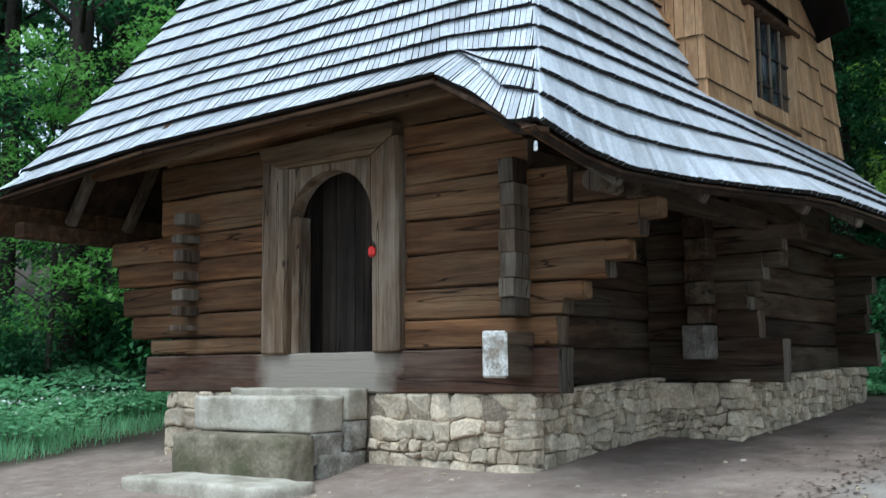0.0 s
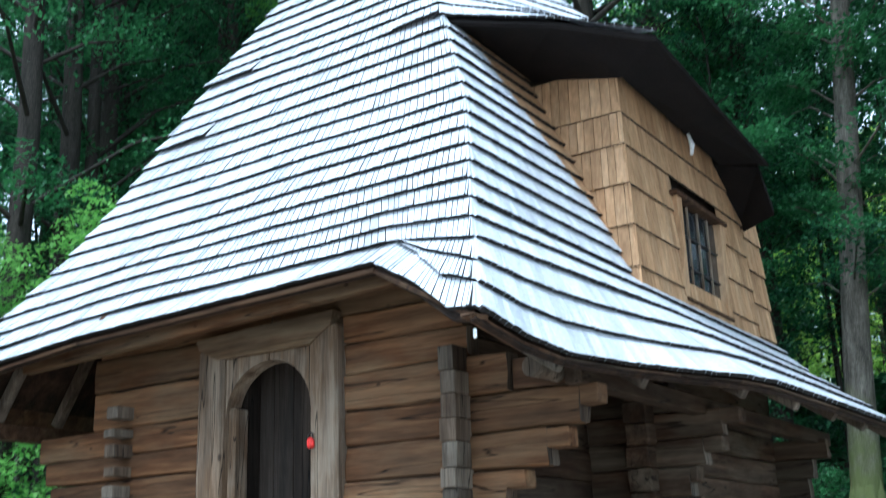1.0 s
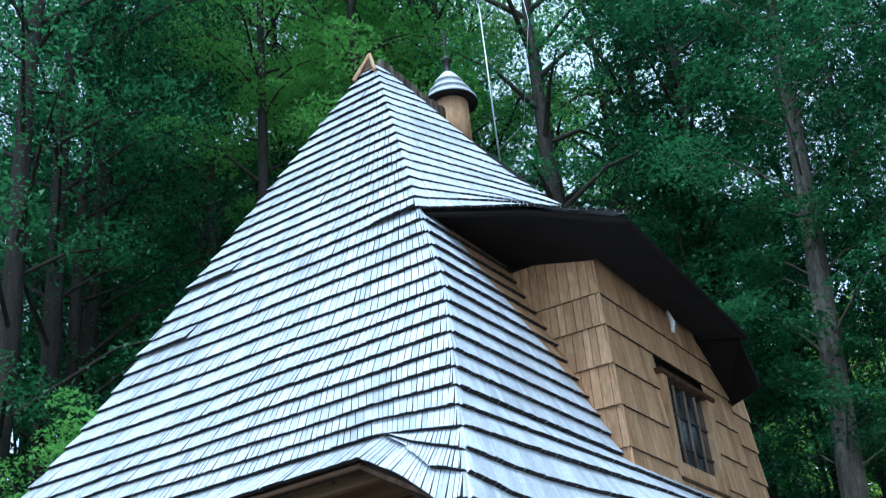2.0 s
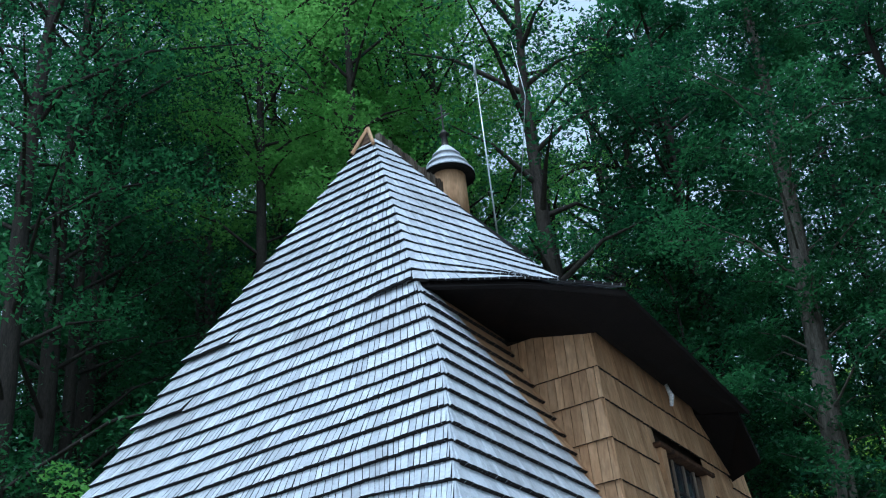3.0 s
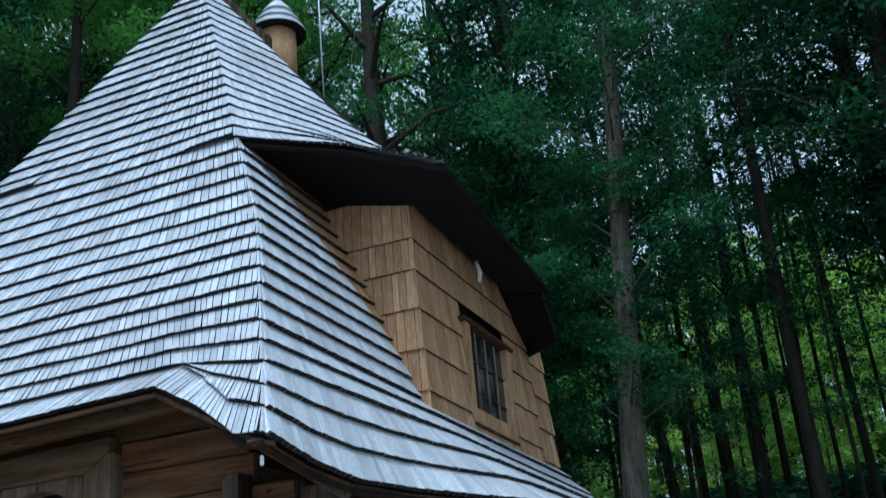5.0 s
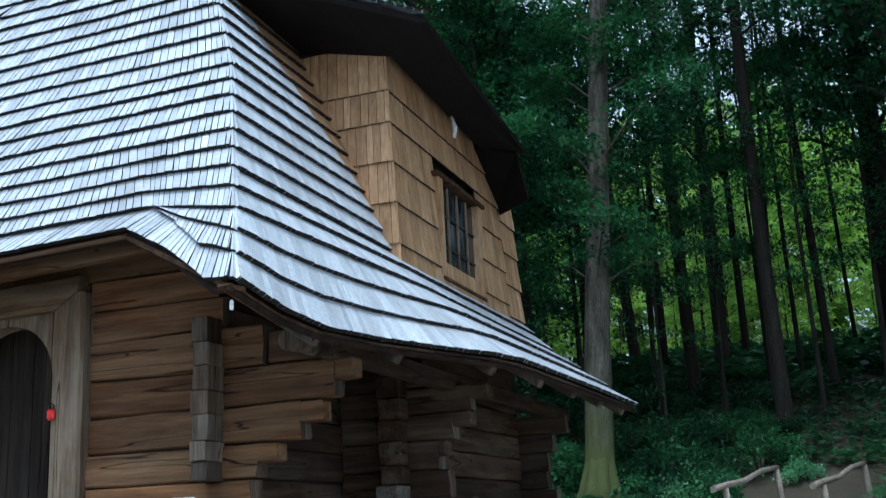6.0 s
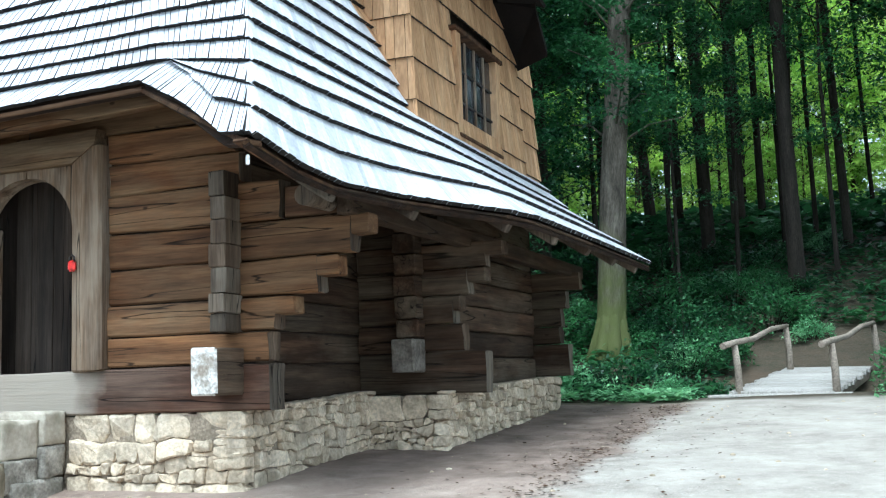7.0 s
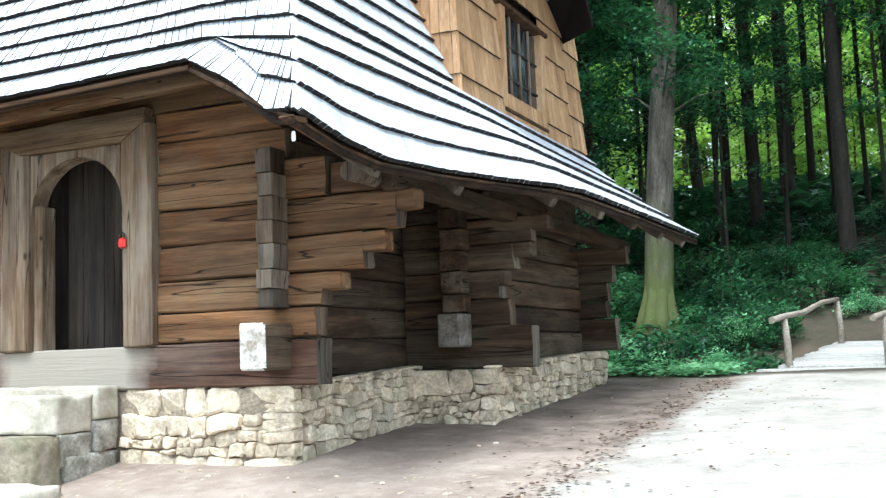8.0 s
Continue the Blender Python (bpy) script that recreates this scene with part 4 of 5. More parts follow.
# ---------------------------------------------------------------- upper wall with its shingles and window
WIN = (11.74, 13.08, 4.52, 5.68)
upper = under(part("upper_wall", box((-5.9, BOX_Y + 0.1, 4.2), (BOX_X - 0.16, WIN[0], 6.95)), M_DOOR, church,
                   "upper wall clad in light brown shingles"))
part("wall_core", box((-5.9, WIN[1], 4.2), (BOX_X - 0.16, BOX_END - 0.04, 6.9)), M_DOOR, upper)
part("wall_core", box((-5.9, WIN[0], 4.2), (BOX_X - 0.16, WIN[1], WIN[2])), M_DOOR, upper)
part("wall_core", box((-5.9, WIN[0], WIN[3]), (BOX_X - 0.16, WIN[1], 6.92)), M_DOOR, upper)
part("wall_core", box((-5.9, WIN[0], WIN[2]), (BOX_X - 0.3, WIN[1], WIN[3])), M_DOOR, upper)
BOX_Z = [4.1, 4.57, 5.035, 5.505, 5.965, 6.35, 6.95]


def batter(z):
    return 0.05 * (5.4 - z)


def south_face(s, v):
    z = float(np.interp(v * 6, range(7), BOX_Z))
    return Vector((BOX_X - 0.04 + batter(z), lerp(BOX_Y - 0.035 - batter(z) * 0.4, BOX_END, s), z))


def west_face(s, v):
    z = float(np.interp(v * 6, range(7), BOX_Z))
    return Vector((lerp(-5.9, BOX_X + 0.005 + batter(z), s), BOX_Y - batter(z) * 0.4, z))


END_Y = 14.25


def south_end_face(s, v):
    """The last stretch of the wall, whose courses sit lower."""
    p = south_face(lerp((END_Y - BOX_Y) / (BOX_END - BOX_Y), 1, s), v)
    p.z -= 0.15
    return p


def clear_of_window(p):
    return p.y < END_Y and not (WIN[0] - 0.1 < p.y < WIN[1] + 0.1 and WIN[2] - 0.02 < p.z < WIN[3] + 0.06)


rows6 = [i / 6 for i in range(7)]
wall_shingles = (shingles(south_face, rows6, rng, 0.105, 0.042, 0.026, clear_of_window, even=0.25) + shingles(south_end_face, rows6, rng, 0.105, 0.042, 0.026, even=0.25)
                 + shingles(west_face, rows6, rng, 0.105, 0.042, 0.026, even=0.25))
window = under(part("window", box((BOX_X - 0.07, WIN[0], WIN[2]), (BOX_X - 0.05, WIN[1], WIN[3])), M_GLASS, church,
                    "dark leaded window in the shingled upper wall"))


def wavy(y_in, y_out, x0, x1):
    """A carved board whose outer edge swings in and out."""
    bm = bmesh.new()
    n = 14
    cols = []
    for i in range(n + 1):
        z = lerp(WIN[2] - 0.03, WIN[3] + 0.04, i / n)
        bulge = 0.05 * math.sin(i / n * math.pi * 2.6 + 0.5)
        yo = y_out + bulge * (1 if y_out > y_in else -1)
        cols.append([bm.verts.new(p) for p in ((x0, y_in, z), (x1, y_in, z), (x1, yo, z), (x0, yo, z))])
    for c0, c1 in zip(cols, cols[1:]):
        for i in range(4):
            bm.faces.new((c0[i], c0[(i + 1) % 4], c1[(i + 1) % 4], c1[i]))
    bm.faces.new(cols[0]), bm.faces.new(cols[-1])
    bmesh.ops.recalc_face_normals(bm, faces=bm.faces)
    return bm


part("side_board", wavy(WIN[0] + 0.02, WIN[0] - 0.1, BOX_X - 0.1, BOX_X + 0.035), M_FRESH, window, "carved light brown board")
part("side_board", wavy(WIN[1] - 0.03, WIN[1] + 0.12, BOX_X - 0.1, BOX_X + 0.035), M_FRESH, window, "carved light brown board")
part("lintel", box((BOX_X - 0.16, WIN[0] - 0.2, WIN[3] + 0.02), (BOX_X + 0.07, WIN[1] + 0.18, WIN[3] + 0.08), 0.01), M_BEAM, window)
part("sill", box((BOX_X - 0.16, WIN[0] - 0.08, WIN[2] - 0.08), (BOX_X + 0.05, WIN[1] + 0.14, WIN[2] - 0.035), 0.008), M_BEAM, window)
for k in range(1, 4):
    y = lerp(WIN[0], WIN[1], k / 4)
    part("mullion", box((BOX_X - 0.048, y - 0.018, WIN[2]), (BOX_X - 0.02, y + 0.018, WIN[3]), 0.005), M_FRAME, window)
for k in range(1, 3):
    z = lerp(WIN[2], WIN[3], k / 3)
    part("glazing_bar", box((BOX_X - 0.046, WIN[0], z - 0.014), (BOX_X - 0.028, WIN[1], z + 0.014), 0.004), M_IRON, window)
tag = tagged(new("insulator", mesh_of("insulator", tube([(-4.2, 12.05, 6.32), (-4.18, 12.05, 6.44), (-4.22, 12.05, 6.6)], [0.022, 0.034, 0.02], 8), M_WHITE)),
             "small white fitting on the shingled upper wall", "fitting")

# ---------------------------------------------------------------- ridge turret and lightning rod
turret = under(part("turret", tube([(0 + RIDGE_X, 12.9, 10.6), (RIDGE_X, 12.9, 11.62)], [0.29, 0.285], 24), M_FRESH, church,
                    "round ridge turret clad in light brown shingles"))


def turned(steps, sides=24):
    return tube([(RIDGE_X, 12.9, z) for _, z in steps], [r for r, _ in steps], sides)


part("turret_roof", turned([(0.45, 11.56), (0.445, 11.6), (0.33, 11.75), (0.36, 11.735), (0.355, 11.77), (0.22, 11.95), (0.25, 11.935), (0.245, 11.965), (0.1, 12.15)]), M_SHINGLE, turret, "grey shingled cone")
# underside of the cone's eave, near black in place of shade
part("turret_eave", turned([(0.3, 11.54), (0.45, 11.558)]), M_BUTT, turret)
part("neck", turned([(0.1, 12.08), (0.065, 12.13), (0.05, 12.4), (0.09, 12.42), (0.03, 12.52)]), M_IRON, turret, "dark metal neck")
cross = bmesh.new()
add_box(cross, (RIDGE_X - 0.012, 12.888, 12.5), (RIDGE_X + 0.012, 12.912, 13.05), 0.003)
add_box(cross, (RIDGE_X - 0.15, 12.89, 12.8), (RIDGE_X + 0.15, 12.91, 12.825), 0.003)
add_box(cross, (RIDGE_X - 0.09, 12.89, 12.9), (RIDGE_X + 0.09, 12.91, 12.92), 0.003)
part("cross", cross, M_IRON, turret, "small forged iron cross")
rod = tagged(new("lightning_rod", mesh_of("lightning_rod", tube([(RIDGE_X, 14.39, 10.7), (RIDGE_X, 14.35, 12.6), (RIDGE_X, 14.31, 14.6)],
                                                              [0.016, 0.015, 0.012], 6), M_STEEL)), "thin grey steel lightning rod on the ridge",
             "lightning rod")
part("tip", tube([(RIDGE_X, 14.31, 14.55), (RIDGE_X, 14.31, 14.9), (RIDGE_X, 14.31, 15.02)], [0.026, 0.026, 0.006], 6), M_STEEL, rod)
cable = new("wire", mesh_of("wire", tube([(RIDGE_X, 14.36, 11.35), (-6.9, 14.3, 11.6), (-6.5, 14.25, 13.6), (-6.6, 14.2, 14.9)],
                                        [0.007, 0.007, 0.007, 0.007], 5), M_STEEL))
tagged(cable, "thin grey wire rising past the ridge", "wire")

# ---------------------------------------------------------------- steps
steps = thing("stone_steps", "worn grey stone steps up to the door", "steps", at=(-7.6, 7.2, 0.62))
rs = random.Random(3)


def step_block(lo, hi, mat=M_STEP, name="block", bevel=0.03):
    """A worn block: bevelled, with faces that bulge a little."""
    bm = bmesh.new()
    add_box(bm, lo, hi)
    bmesh.ops.subdivide_edges(bm, edges=bm.edges[:], cuts=9, use_grid_fill=True)
    c = (Vector(lo) + Vector(hi)) / 2
    s = Vector(hi) - Vector(lo)
    ph = rs.uniform(0, 90)
    for v in bm.verts:
        q = [min(1, abs(v.co[i] - c[i]) / (s[i] / 2)) for i in range(3)]
        edge = sorted(q)[1]
        if edge > 0.95:
            v.co = v.co.lerp(c, min(0.06, bevel / max(s) * 1.2))
        v.co += Vector([noise.noise((v.co.x * 5 + ph + 9 * i, v.co.y * 5, v.co.z * 5)) for i in range(3)]) * 0.016
        v.co += Vector([noise.noise((v.co.x * 17 + ph + 9 * i, v.co.y * 17, v.co.z * 17)) for i in range(3)]) * 0.009
    for f in bm.faces:
        f.smooth = True
    return under(part(name, bm, mat, steps), steps)


step_block((-8.4, 7.2, 1.06), (-6.84, 7.66, 1.385), bevel=0.02)
step_block((-8.4, 7.665, 1.16), (-6.8, 7.96, 1.455), bevel=0.02)
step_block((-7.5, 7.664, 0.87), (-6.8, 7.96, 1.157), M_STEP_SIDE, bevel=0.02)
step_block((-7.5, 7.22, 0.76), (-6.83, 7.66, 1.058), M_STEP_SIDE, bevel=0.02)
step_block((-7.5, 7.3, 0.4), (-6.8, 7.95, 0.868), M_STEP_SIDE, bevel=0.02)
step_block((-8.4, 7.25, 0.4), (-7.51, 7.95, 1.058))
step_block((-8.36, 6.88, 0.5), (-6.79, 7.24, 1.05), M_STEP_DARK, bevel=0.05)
step_block((-8.3, 6.25, 0.35), (-6.45, 6.9, 0.69), name="slab", bevel=0.05)

# ---------------------------------------------------------------- footbridge
def footbridge():
    b = thing("footbridge", "grey plank footbridge with rustic pole railings", "bridge", at=(-1.3, 17.2, 1.28))
    rb = random.Random(8)
    near, far = (Vector((-2.02, 16.9, 1.3)), Vector((-0.5, 16.9, 1.27))), (Vector((-1.45, 20.3, 1.64)), Vector((-0.02, 20.3, 1.62)))
    n = 26
    for i in range(n):
        k0, k1 = i / n, (i + 0.93) / n
        bm = bmesh.new()
        p = [near[0].lerp(far[0], k0), near[1].lerp(far[1], k0), near[1].lerp(far[1], k1), near[0].lerp(far[0], k1)]
        e = rb.uniform(-0.05, 0.05)
        for q in p:
            q.x += e
        up = [bm.verts.new(q + Vector((0, 0, rb.uniform(0, 0.008)))) for q in p]
        dn = [bm.verts.new(q - Vector((0, 0, 0.05))) for q in p]
        bm.faces.new(up), bm.faces.new(dn[::-1])
        for j in range(4):
            bm.faces.new((up[j], dn[j], dn[(j + 1) % 4], up[(j + 1) % 4]))
        bmesh.ops.recalc_face_normals(bm, faces=bm.faces)
        under(part("plank", bm, M_DECK, b), b)
    for s in (0, 1):
        a, c = near[s] + Vector((0.12 - 0.14 * s, 0.05, 0)), far[s] + Vector((0.1, -0.3, 0))
        under(part("beam", bar(near[s] + Vector((0.1 - 0.2 * s, 0.1, -0.12)), far[s] + Vector((0.1 - 0.2 * s, -0.1, -0.12)), 0.16, 0.14), M_RAIL, b), b)
        for k, q in ((0, a), (1, c)):
            under(part("post", tube([q + Vector((0, 0, -0.35)), q + Vector((0.0, 0, 0.3)), q + Vector((-0.03, 0, 0.70))], [0.06, 0.055, 0.05], 9), M_RAIL, b), b)
        pts = [a + Vector((-0.15, -0.45, 0.68)), a + Vector((-0.03, 0, 0.74)), a.lerp(c, 0.3) + Vector((0, 0, 0.71)), a.lerp(c, 0.65) + Vector((0, 0, 0.77)),
               c + Vector((-0.02, 0.15, 0.74))]
        under(part("handrail", tube(pts, [0.05, 0.047, 0.045, 0.042, 0.04], 9), M_RAIL, b), b)
    under(part("threshold_board", box((-2.35, 16.72, 1.16), (-0.3, 16.9, 1.26), 0.015, None, 0.006, rb), M_DECK, b), b)


footbridge()


# ---------------------------------------------------------------- trees
def leaf_spray(rg, centre, radius, count, size, flat=0.13, droop=0.3):
    """Leaves of one bough: small folded blades spread through a flat, drooping cloud."""
    out = []
    for _ in range(count):
        a, r = rg.uniform(0, 6.283), radius * math.sqrt(rg.random())
        p = centre + Vector((r * math.cos(a), r * math.sin(a), rg.gauss(0, radius * flat) - droop * r * r / max(radius, 0.1)))
        s = size * rg.uniform(0.6, 1.3)
        yaw, tilt = rg.uniform(0, 6.283), rg.gauss(0, 0.55)
        d = Vector((math.cos(yaw) * math.cos(tilt), math.sin(yaw) * math.cos(tilt), math.sin(tilt) - 0.15)).normalized()
        w = d.cross(Vector((0, 0, 1))).normalized() * (s * 0.34)
        w.z += rg.uniform(-0.3, 0.3) * s * 0.4
        out.append((p - w, p + w + d * s * 0.25, p + d * s))
    return out


def leaves_mesh(name, quads, mat):
    data = bpy.data.meshes.new(name)
    k, n = len(quads[0]), len(quads)
    co = np.array(quads, dtype=np.float32).reshape(-1, 3)
    data.from_pydata(co.tolist(), [], np.arange(k * n).reshape(-1, k).tolist())
    data.materials.append(mat)
    return data


def tree_meshes(seed, height, bare, spread, boughs, leaves, size, radius, bark, leaf, limb=0.26):
    """Trunk with limbs, and a crown of many sprays from the bare stem's top upwards."""
    rg = random.Random(seed)
    bm = bmesh.new()
    bend = [Vector((rg.uniform(-0.25, 0.25), rg.uniform(-0.25, 0.25), 0)) for _ in range(4)]
    spine = [Vector((0, 0, -0.4)), Vector((0, 0, 0.3))] + [Vector((0, 0, height * k)) + bend[i % 4] * k for i, k in enumerate((0.15, 0.3, 0.5, 0.7, 0.88, 1.0))]
    add_tube(bm, spine, [radius * q for q in (1.5, 1.15, 1.0, 0.9, 0.72, 0.48, 0.24, 0.05)], 10)
    quads = []
    for i in range(boughs):
        k = (i + rg.random()) / boughs
        z = lerp(bare, height * 1.0, k ** 0.9)
        a = i * 2.4 + rg.uniform(-0.5, 0.5)
        reach = spread * (1 - 0.65 * max(0, (k - 0.35) / 0.65) ** 1.5) * rg.uniform(0.35, 1.0) * (0.6 + 0.4 * min(1, k * 4))
        root = at_level(spine, max(1.0, z - reach * 0.45))
        tip = Vector((reach * math.cos(a), reach * math.sin(a), z))
        mid = root.lerp(tip, 0.5) + Vector((0, 0, 0.12 * reach))
        add_tube(bm, [root, mid, tip], [radius * limb, radius * limb * 0.58, 0.012], 5, False)
        for q in (0.55, 0.8, 1.0):
            c = root.lerp(tip, q) + Vector((rg.uniform(-0.5, 0.5), rg.uniform(-0.5, 0.5), 0.15 + rg.uniform(-0.3, 0.3)))
            quads += leaf_spray(rg, c, reach * 0.26 + 0.3, int(1.6 * leaves * (0.6 + 0.5 * q)), size * 0.74)
    return mesh_of("trunk", bm, bark), leaves_mesh("crown", quads, leaf)


def tree(meshes, x, y, turn_, scale, label, group="", name="tree"):
    t = thing(name, label, "tree", group, at=(x, y, ground_height(x, y)))
    t.rotation_euler[2], t.scale = turn_, (scale, scale, scale)
    part("trunk", meshes[0], None, t)
    part("crown", meshes[1], None, t)
    return t


FINE = [tree_meshes(30 + i, 24 + 3 * i, 3.0, 5.0, 44, 96, 0.165, 0.22, M_DARKBARK, M_LEAF) for i in range(2)]
TALL = [tree_meshes(20 + i, 25 + 1.5 * i, 5.5 + i * 0.7, 5.2, 36, 56, 0.42, 0.21, M_DARKBARK, M_LEAF) for i in range(4)]
FULL = [tree_meshes(40 + i, 17 + 3 * i, 1.6, 4.6, 34, 56, 0.41, 0.2, M_DARKBARK, M_LEAF) for i in range(3)]
SLIM = [tree_meshes(60 + i, 13 + 2 * i, 4.5, 2.4, 16, 45, 0.24, 0.1, M_DARKBARK, M_LEAF) for i in range(2)]
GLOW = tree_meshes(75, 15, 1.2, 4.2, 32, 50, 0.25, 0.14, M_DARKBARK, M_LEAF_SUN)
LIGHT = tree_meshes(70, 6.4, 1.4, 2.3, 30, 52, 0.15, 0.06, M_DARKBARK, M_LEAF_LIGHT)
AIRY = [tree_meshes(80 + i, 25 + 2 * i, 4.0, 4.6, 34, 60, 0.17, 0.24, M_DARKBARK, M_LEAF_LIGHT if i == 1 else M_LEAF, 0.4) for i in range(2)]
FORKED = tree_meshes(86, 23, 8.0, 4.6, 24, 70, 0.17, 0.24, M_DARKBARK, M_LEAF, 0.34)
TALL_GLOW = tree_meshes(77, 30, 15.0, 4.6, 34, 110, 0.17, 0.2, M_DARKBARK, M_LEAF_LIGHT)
rt = random.Random(17)
BEECH = "tall beech with a grey trunk and deep green crown"
# behind the church and up the hillside, row after row
spots = []
for row, (y0, x0, x1, gap) in enumerate(((24, -34, -9, 3.6), (27, -36, 12, 3.4), (33, -42, 20, 3.6), (40, -50, 28, 3.8), (48, -58, 36, 3.6))):
    x = x0
    while x < x1:
        spots.append((x + rt.uniform(-1.1, 1.1), y0 + rt.uniform(-1.6, 1.6), row))
        x += gap
for x, y, row in spots:
    if row == 0 and x > -6:
        continue
    kind = rt.random()
    bearing = math.degrees(math.atan2(-x, y))
    if -8 < bearing < 15 and 0 < row < 3:
        if kind < 0.28:
            tree(rt.choice(TALL), x, y, rt.uniform(0, 6.28), rt.uniform(0.9, 1.15), BEECH, "forest trees")
        continue
    if -8 < bearing < 15 and row >= 3:
        # the clearing beyond the hillside, its sunlight painted into the leaf colour
        if row == 3 and kind < 0.25:
            tree(GLOW, x, y + 3, rt.uniform(0, 6.28), rt.uniform(0.7, 1.0), "tree at the edge of a clearing, sunlight painted into its leaves", "forest trees")
        continue
    if 17 < bearing < 31 and row < 4:
        # a gap in the wood lets the sky show between airy crowns
        if row == 0 or kind < 0.2:
            continue
        tree(rt.choice(AIRY), x, y, rt.uniform(0, 6.28), rt.uniform(0.85, 1.1), "airy forest tree with light green leaves", "forest trees")
        continue
    if 31 < bearing < 43 and row < 2:
        pick = TALL_GLOW
    elif x > -15 and row >= 3:
        pick = rt.choice((GLOW, FULL[0], TALL[1]))
    elif x > -7 and row < 3:
        pick = rt.choice(TALL) if kind < 0.75 else rt.choice(SLIM)
    else:
        pick = rt.choice(FINE) if row < 2 else rt.choice(TALL) if kind < 0.5 else rt.choice(FULL) if kind < 0.85 else rt.choice(SLIM)
    tree(pick, x, y, rt.uniform(0, 6.28), rt.uniform(0.85, 1.2), BEECH, "forest trees")
for x, y, s in ((-14.2, 19.5, 1.0), (-17.4, 22.5, 1.05), (-15.6, 25.0, 1.0), (-20, 27.5, 1.15), (-16.5, 18.4, 0.95), (-13.9, 23.5, 1.05)):
    tree(TALL_GLOW, x, y, x, s, "tall tree with light green leaves, sunlight painted in", "forest trees")
for x, y, s in ((-21.5, 17.2, 1.2), (-25, 20.5, 1.35), (-28, 24, 1.4), (-19, 14.2, 1.1)):
    tree(FINE[int(-x) % 2], x, y, x, s, BEECH, "forest trees")
# the wood to the north and round behind the path
for x, y in ((-17, 12), (-19.5, 16), (-22, 9), (-24, 14), (-26, 19), (-21, 21.5), (-28, 8), (-31, 13), (-33, 20), (-36, 5), (-26, 4),
             (-31, 0), (-24, -4)):
    tree(rt.choice(FINE) if y > 8 and x > -25 else rt.choice(FULL), x + rt.uniform(-0.6, 0.6), y + rt.uniform(-0.6, 0.6), rt.uniform(0, 6.28), rt.uniform(0.9, 1.2), BEECH, "forest trees")
for x, y in ((12, 20), (11, 26), (18, 15), (18, 23), (24, 8), (22, 17)):
    tree(rt.choice(TALL), x, y, rt.uniform(0, 6.28), rt.uniform(0.9, 1.15), BEECH, "forest trees")
for k in range(9):
    a = radians(200 + k * 19)
    tree(rt.choice(TALL), 34 * math.cos(a), 30 * math.sin(a), rt.uniform(0, 6.28), 0.9, BEECH, "forest trees")
# the single trunks that stand out beyond the church
BIG = tree_meshes(91, 23, 4.6, 3.0, 64, 150, 0.16, 0.265, M_BIGBARK, M_LEAF, 0.13)
big = tree(BIG, -4.88, 21.6, 0.4, 1.0, "large old beech with mossy green foot beside the church")
big.rotation_euler[1] = radians(4.0)
for a, r in ((3.3, 0.3), (4.0, 0.34), (4.7, 0.28), (2.4, 0.28), (5.6, 0.3)):
    bm = tube([(0.12 * math.cos(a), 0.12 * math.sin(a), 1.3), (0.2 * math.cos(a), 0.2 * math.sin(a), 0.7), (0.27 * math.cos(a), 0.27 * math.sin(a), 0.3),
               (r * math.cos(a) * 1.35, r * math.sin(a) * 1.35, -0.25)], [0.1, 0.14, 0.17, 0.2], 9)
    part("root_flare", bm, M_BIGBARK, big, "green mossy root")
STEMS = [tree_meshes(95 + i, 24, 9.5, 3.2, 20, 60, 0.17, r, M_DARKBARK, M_LEAF) for i, r in enumerate((0.065, 0.115, 0.175))]
for k, (x, y, i, lean) in enumerate(((-6.7, 37, 2, 4), (-6.2, 37.3, 0, -3), (-5.7, 36.8, 1, 0), (-4.03, 30.9, 2, 0.8), (-3.4, 33.8, 1, 0), (-3.0, 36.6, 1, 0), (-1.45, 25.9, 2, 0.3),
                                     (-1.2, 32.3, 0, 1), (-0.34, 30.2, 1, 1.5), (-7.6, 33.5, 1, 0), (-8.9, 30, 2, 0), (-10.2, 34, 1, 0), (1.6, 34, 1, 0),
                                     (-4.9, 38.5, 0, 2), (-2.2, 38.8, 0, -2), (0.4, 37.5, 0, 2))):
    t = tree(STEMS[i], x, y, k * 1.3, 1.0, "tall dark-trunked forest tree on the hillside", "forest trees")
    t.rotation_euler[1] = radians(-lean)
    t.rotation_euler[2] = 0.0 if lean else k * 1.3
tree(FORKED, -9.85, 21.6, 1.1, 1.12, "dark forked tree with long bare limbs")
for k in range(14):
    x, y = rt.uniform(-15, 5), rt.uniform(44, 54)
    tree(GLOW, x, y, rt.uniform(0, 6.28), rt.uniform(0.3, 0.6), "young forest tree with sunlight painted into its leaves", "saplings", "sapling")
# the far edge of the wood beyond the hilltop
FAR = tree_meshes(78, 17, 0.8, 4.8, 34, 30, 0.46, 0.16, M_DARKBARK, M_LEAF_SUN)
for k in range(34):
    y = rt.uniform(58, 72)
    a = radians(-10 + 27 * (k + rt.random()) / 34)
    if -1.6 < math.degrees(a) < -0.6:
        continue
    tree(FAR, -y * math.tan(a), y, rt.uniform(0, 6.28), rt.uniform(0.75, 1.1), "tree beyond the hilltop with sunlight painted into its leaves", "forest trees")
for k in range(13):
    y = rt.uniform(86, 96)
    a = radians(-10 + 27 * (k + rt.random()) / 13)
    if -2 < math.degrees(a) < -0.3:
        continue
    tree(rt.choice(TALL), -y * math.tan(a), y, rt.uniform(0, 6.28), rt.uniform(1.0, 1.2), BEECH, "forest trees")
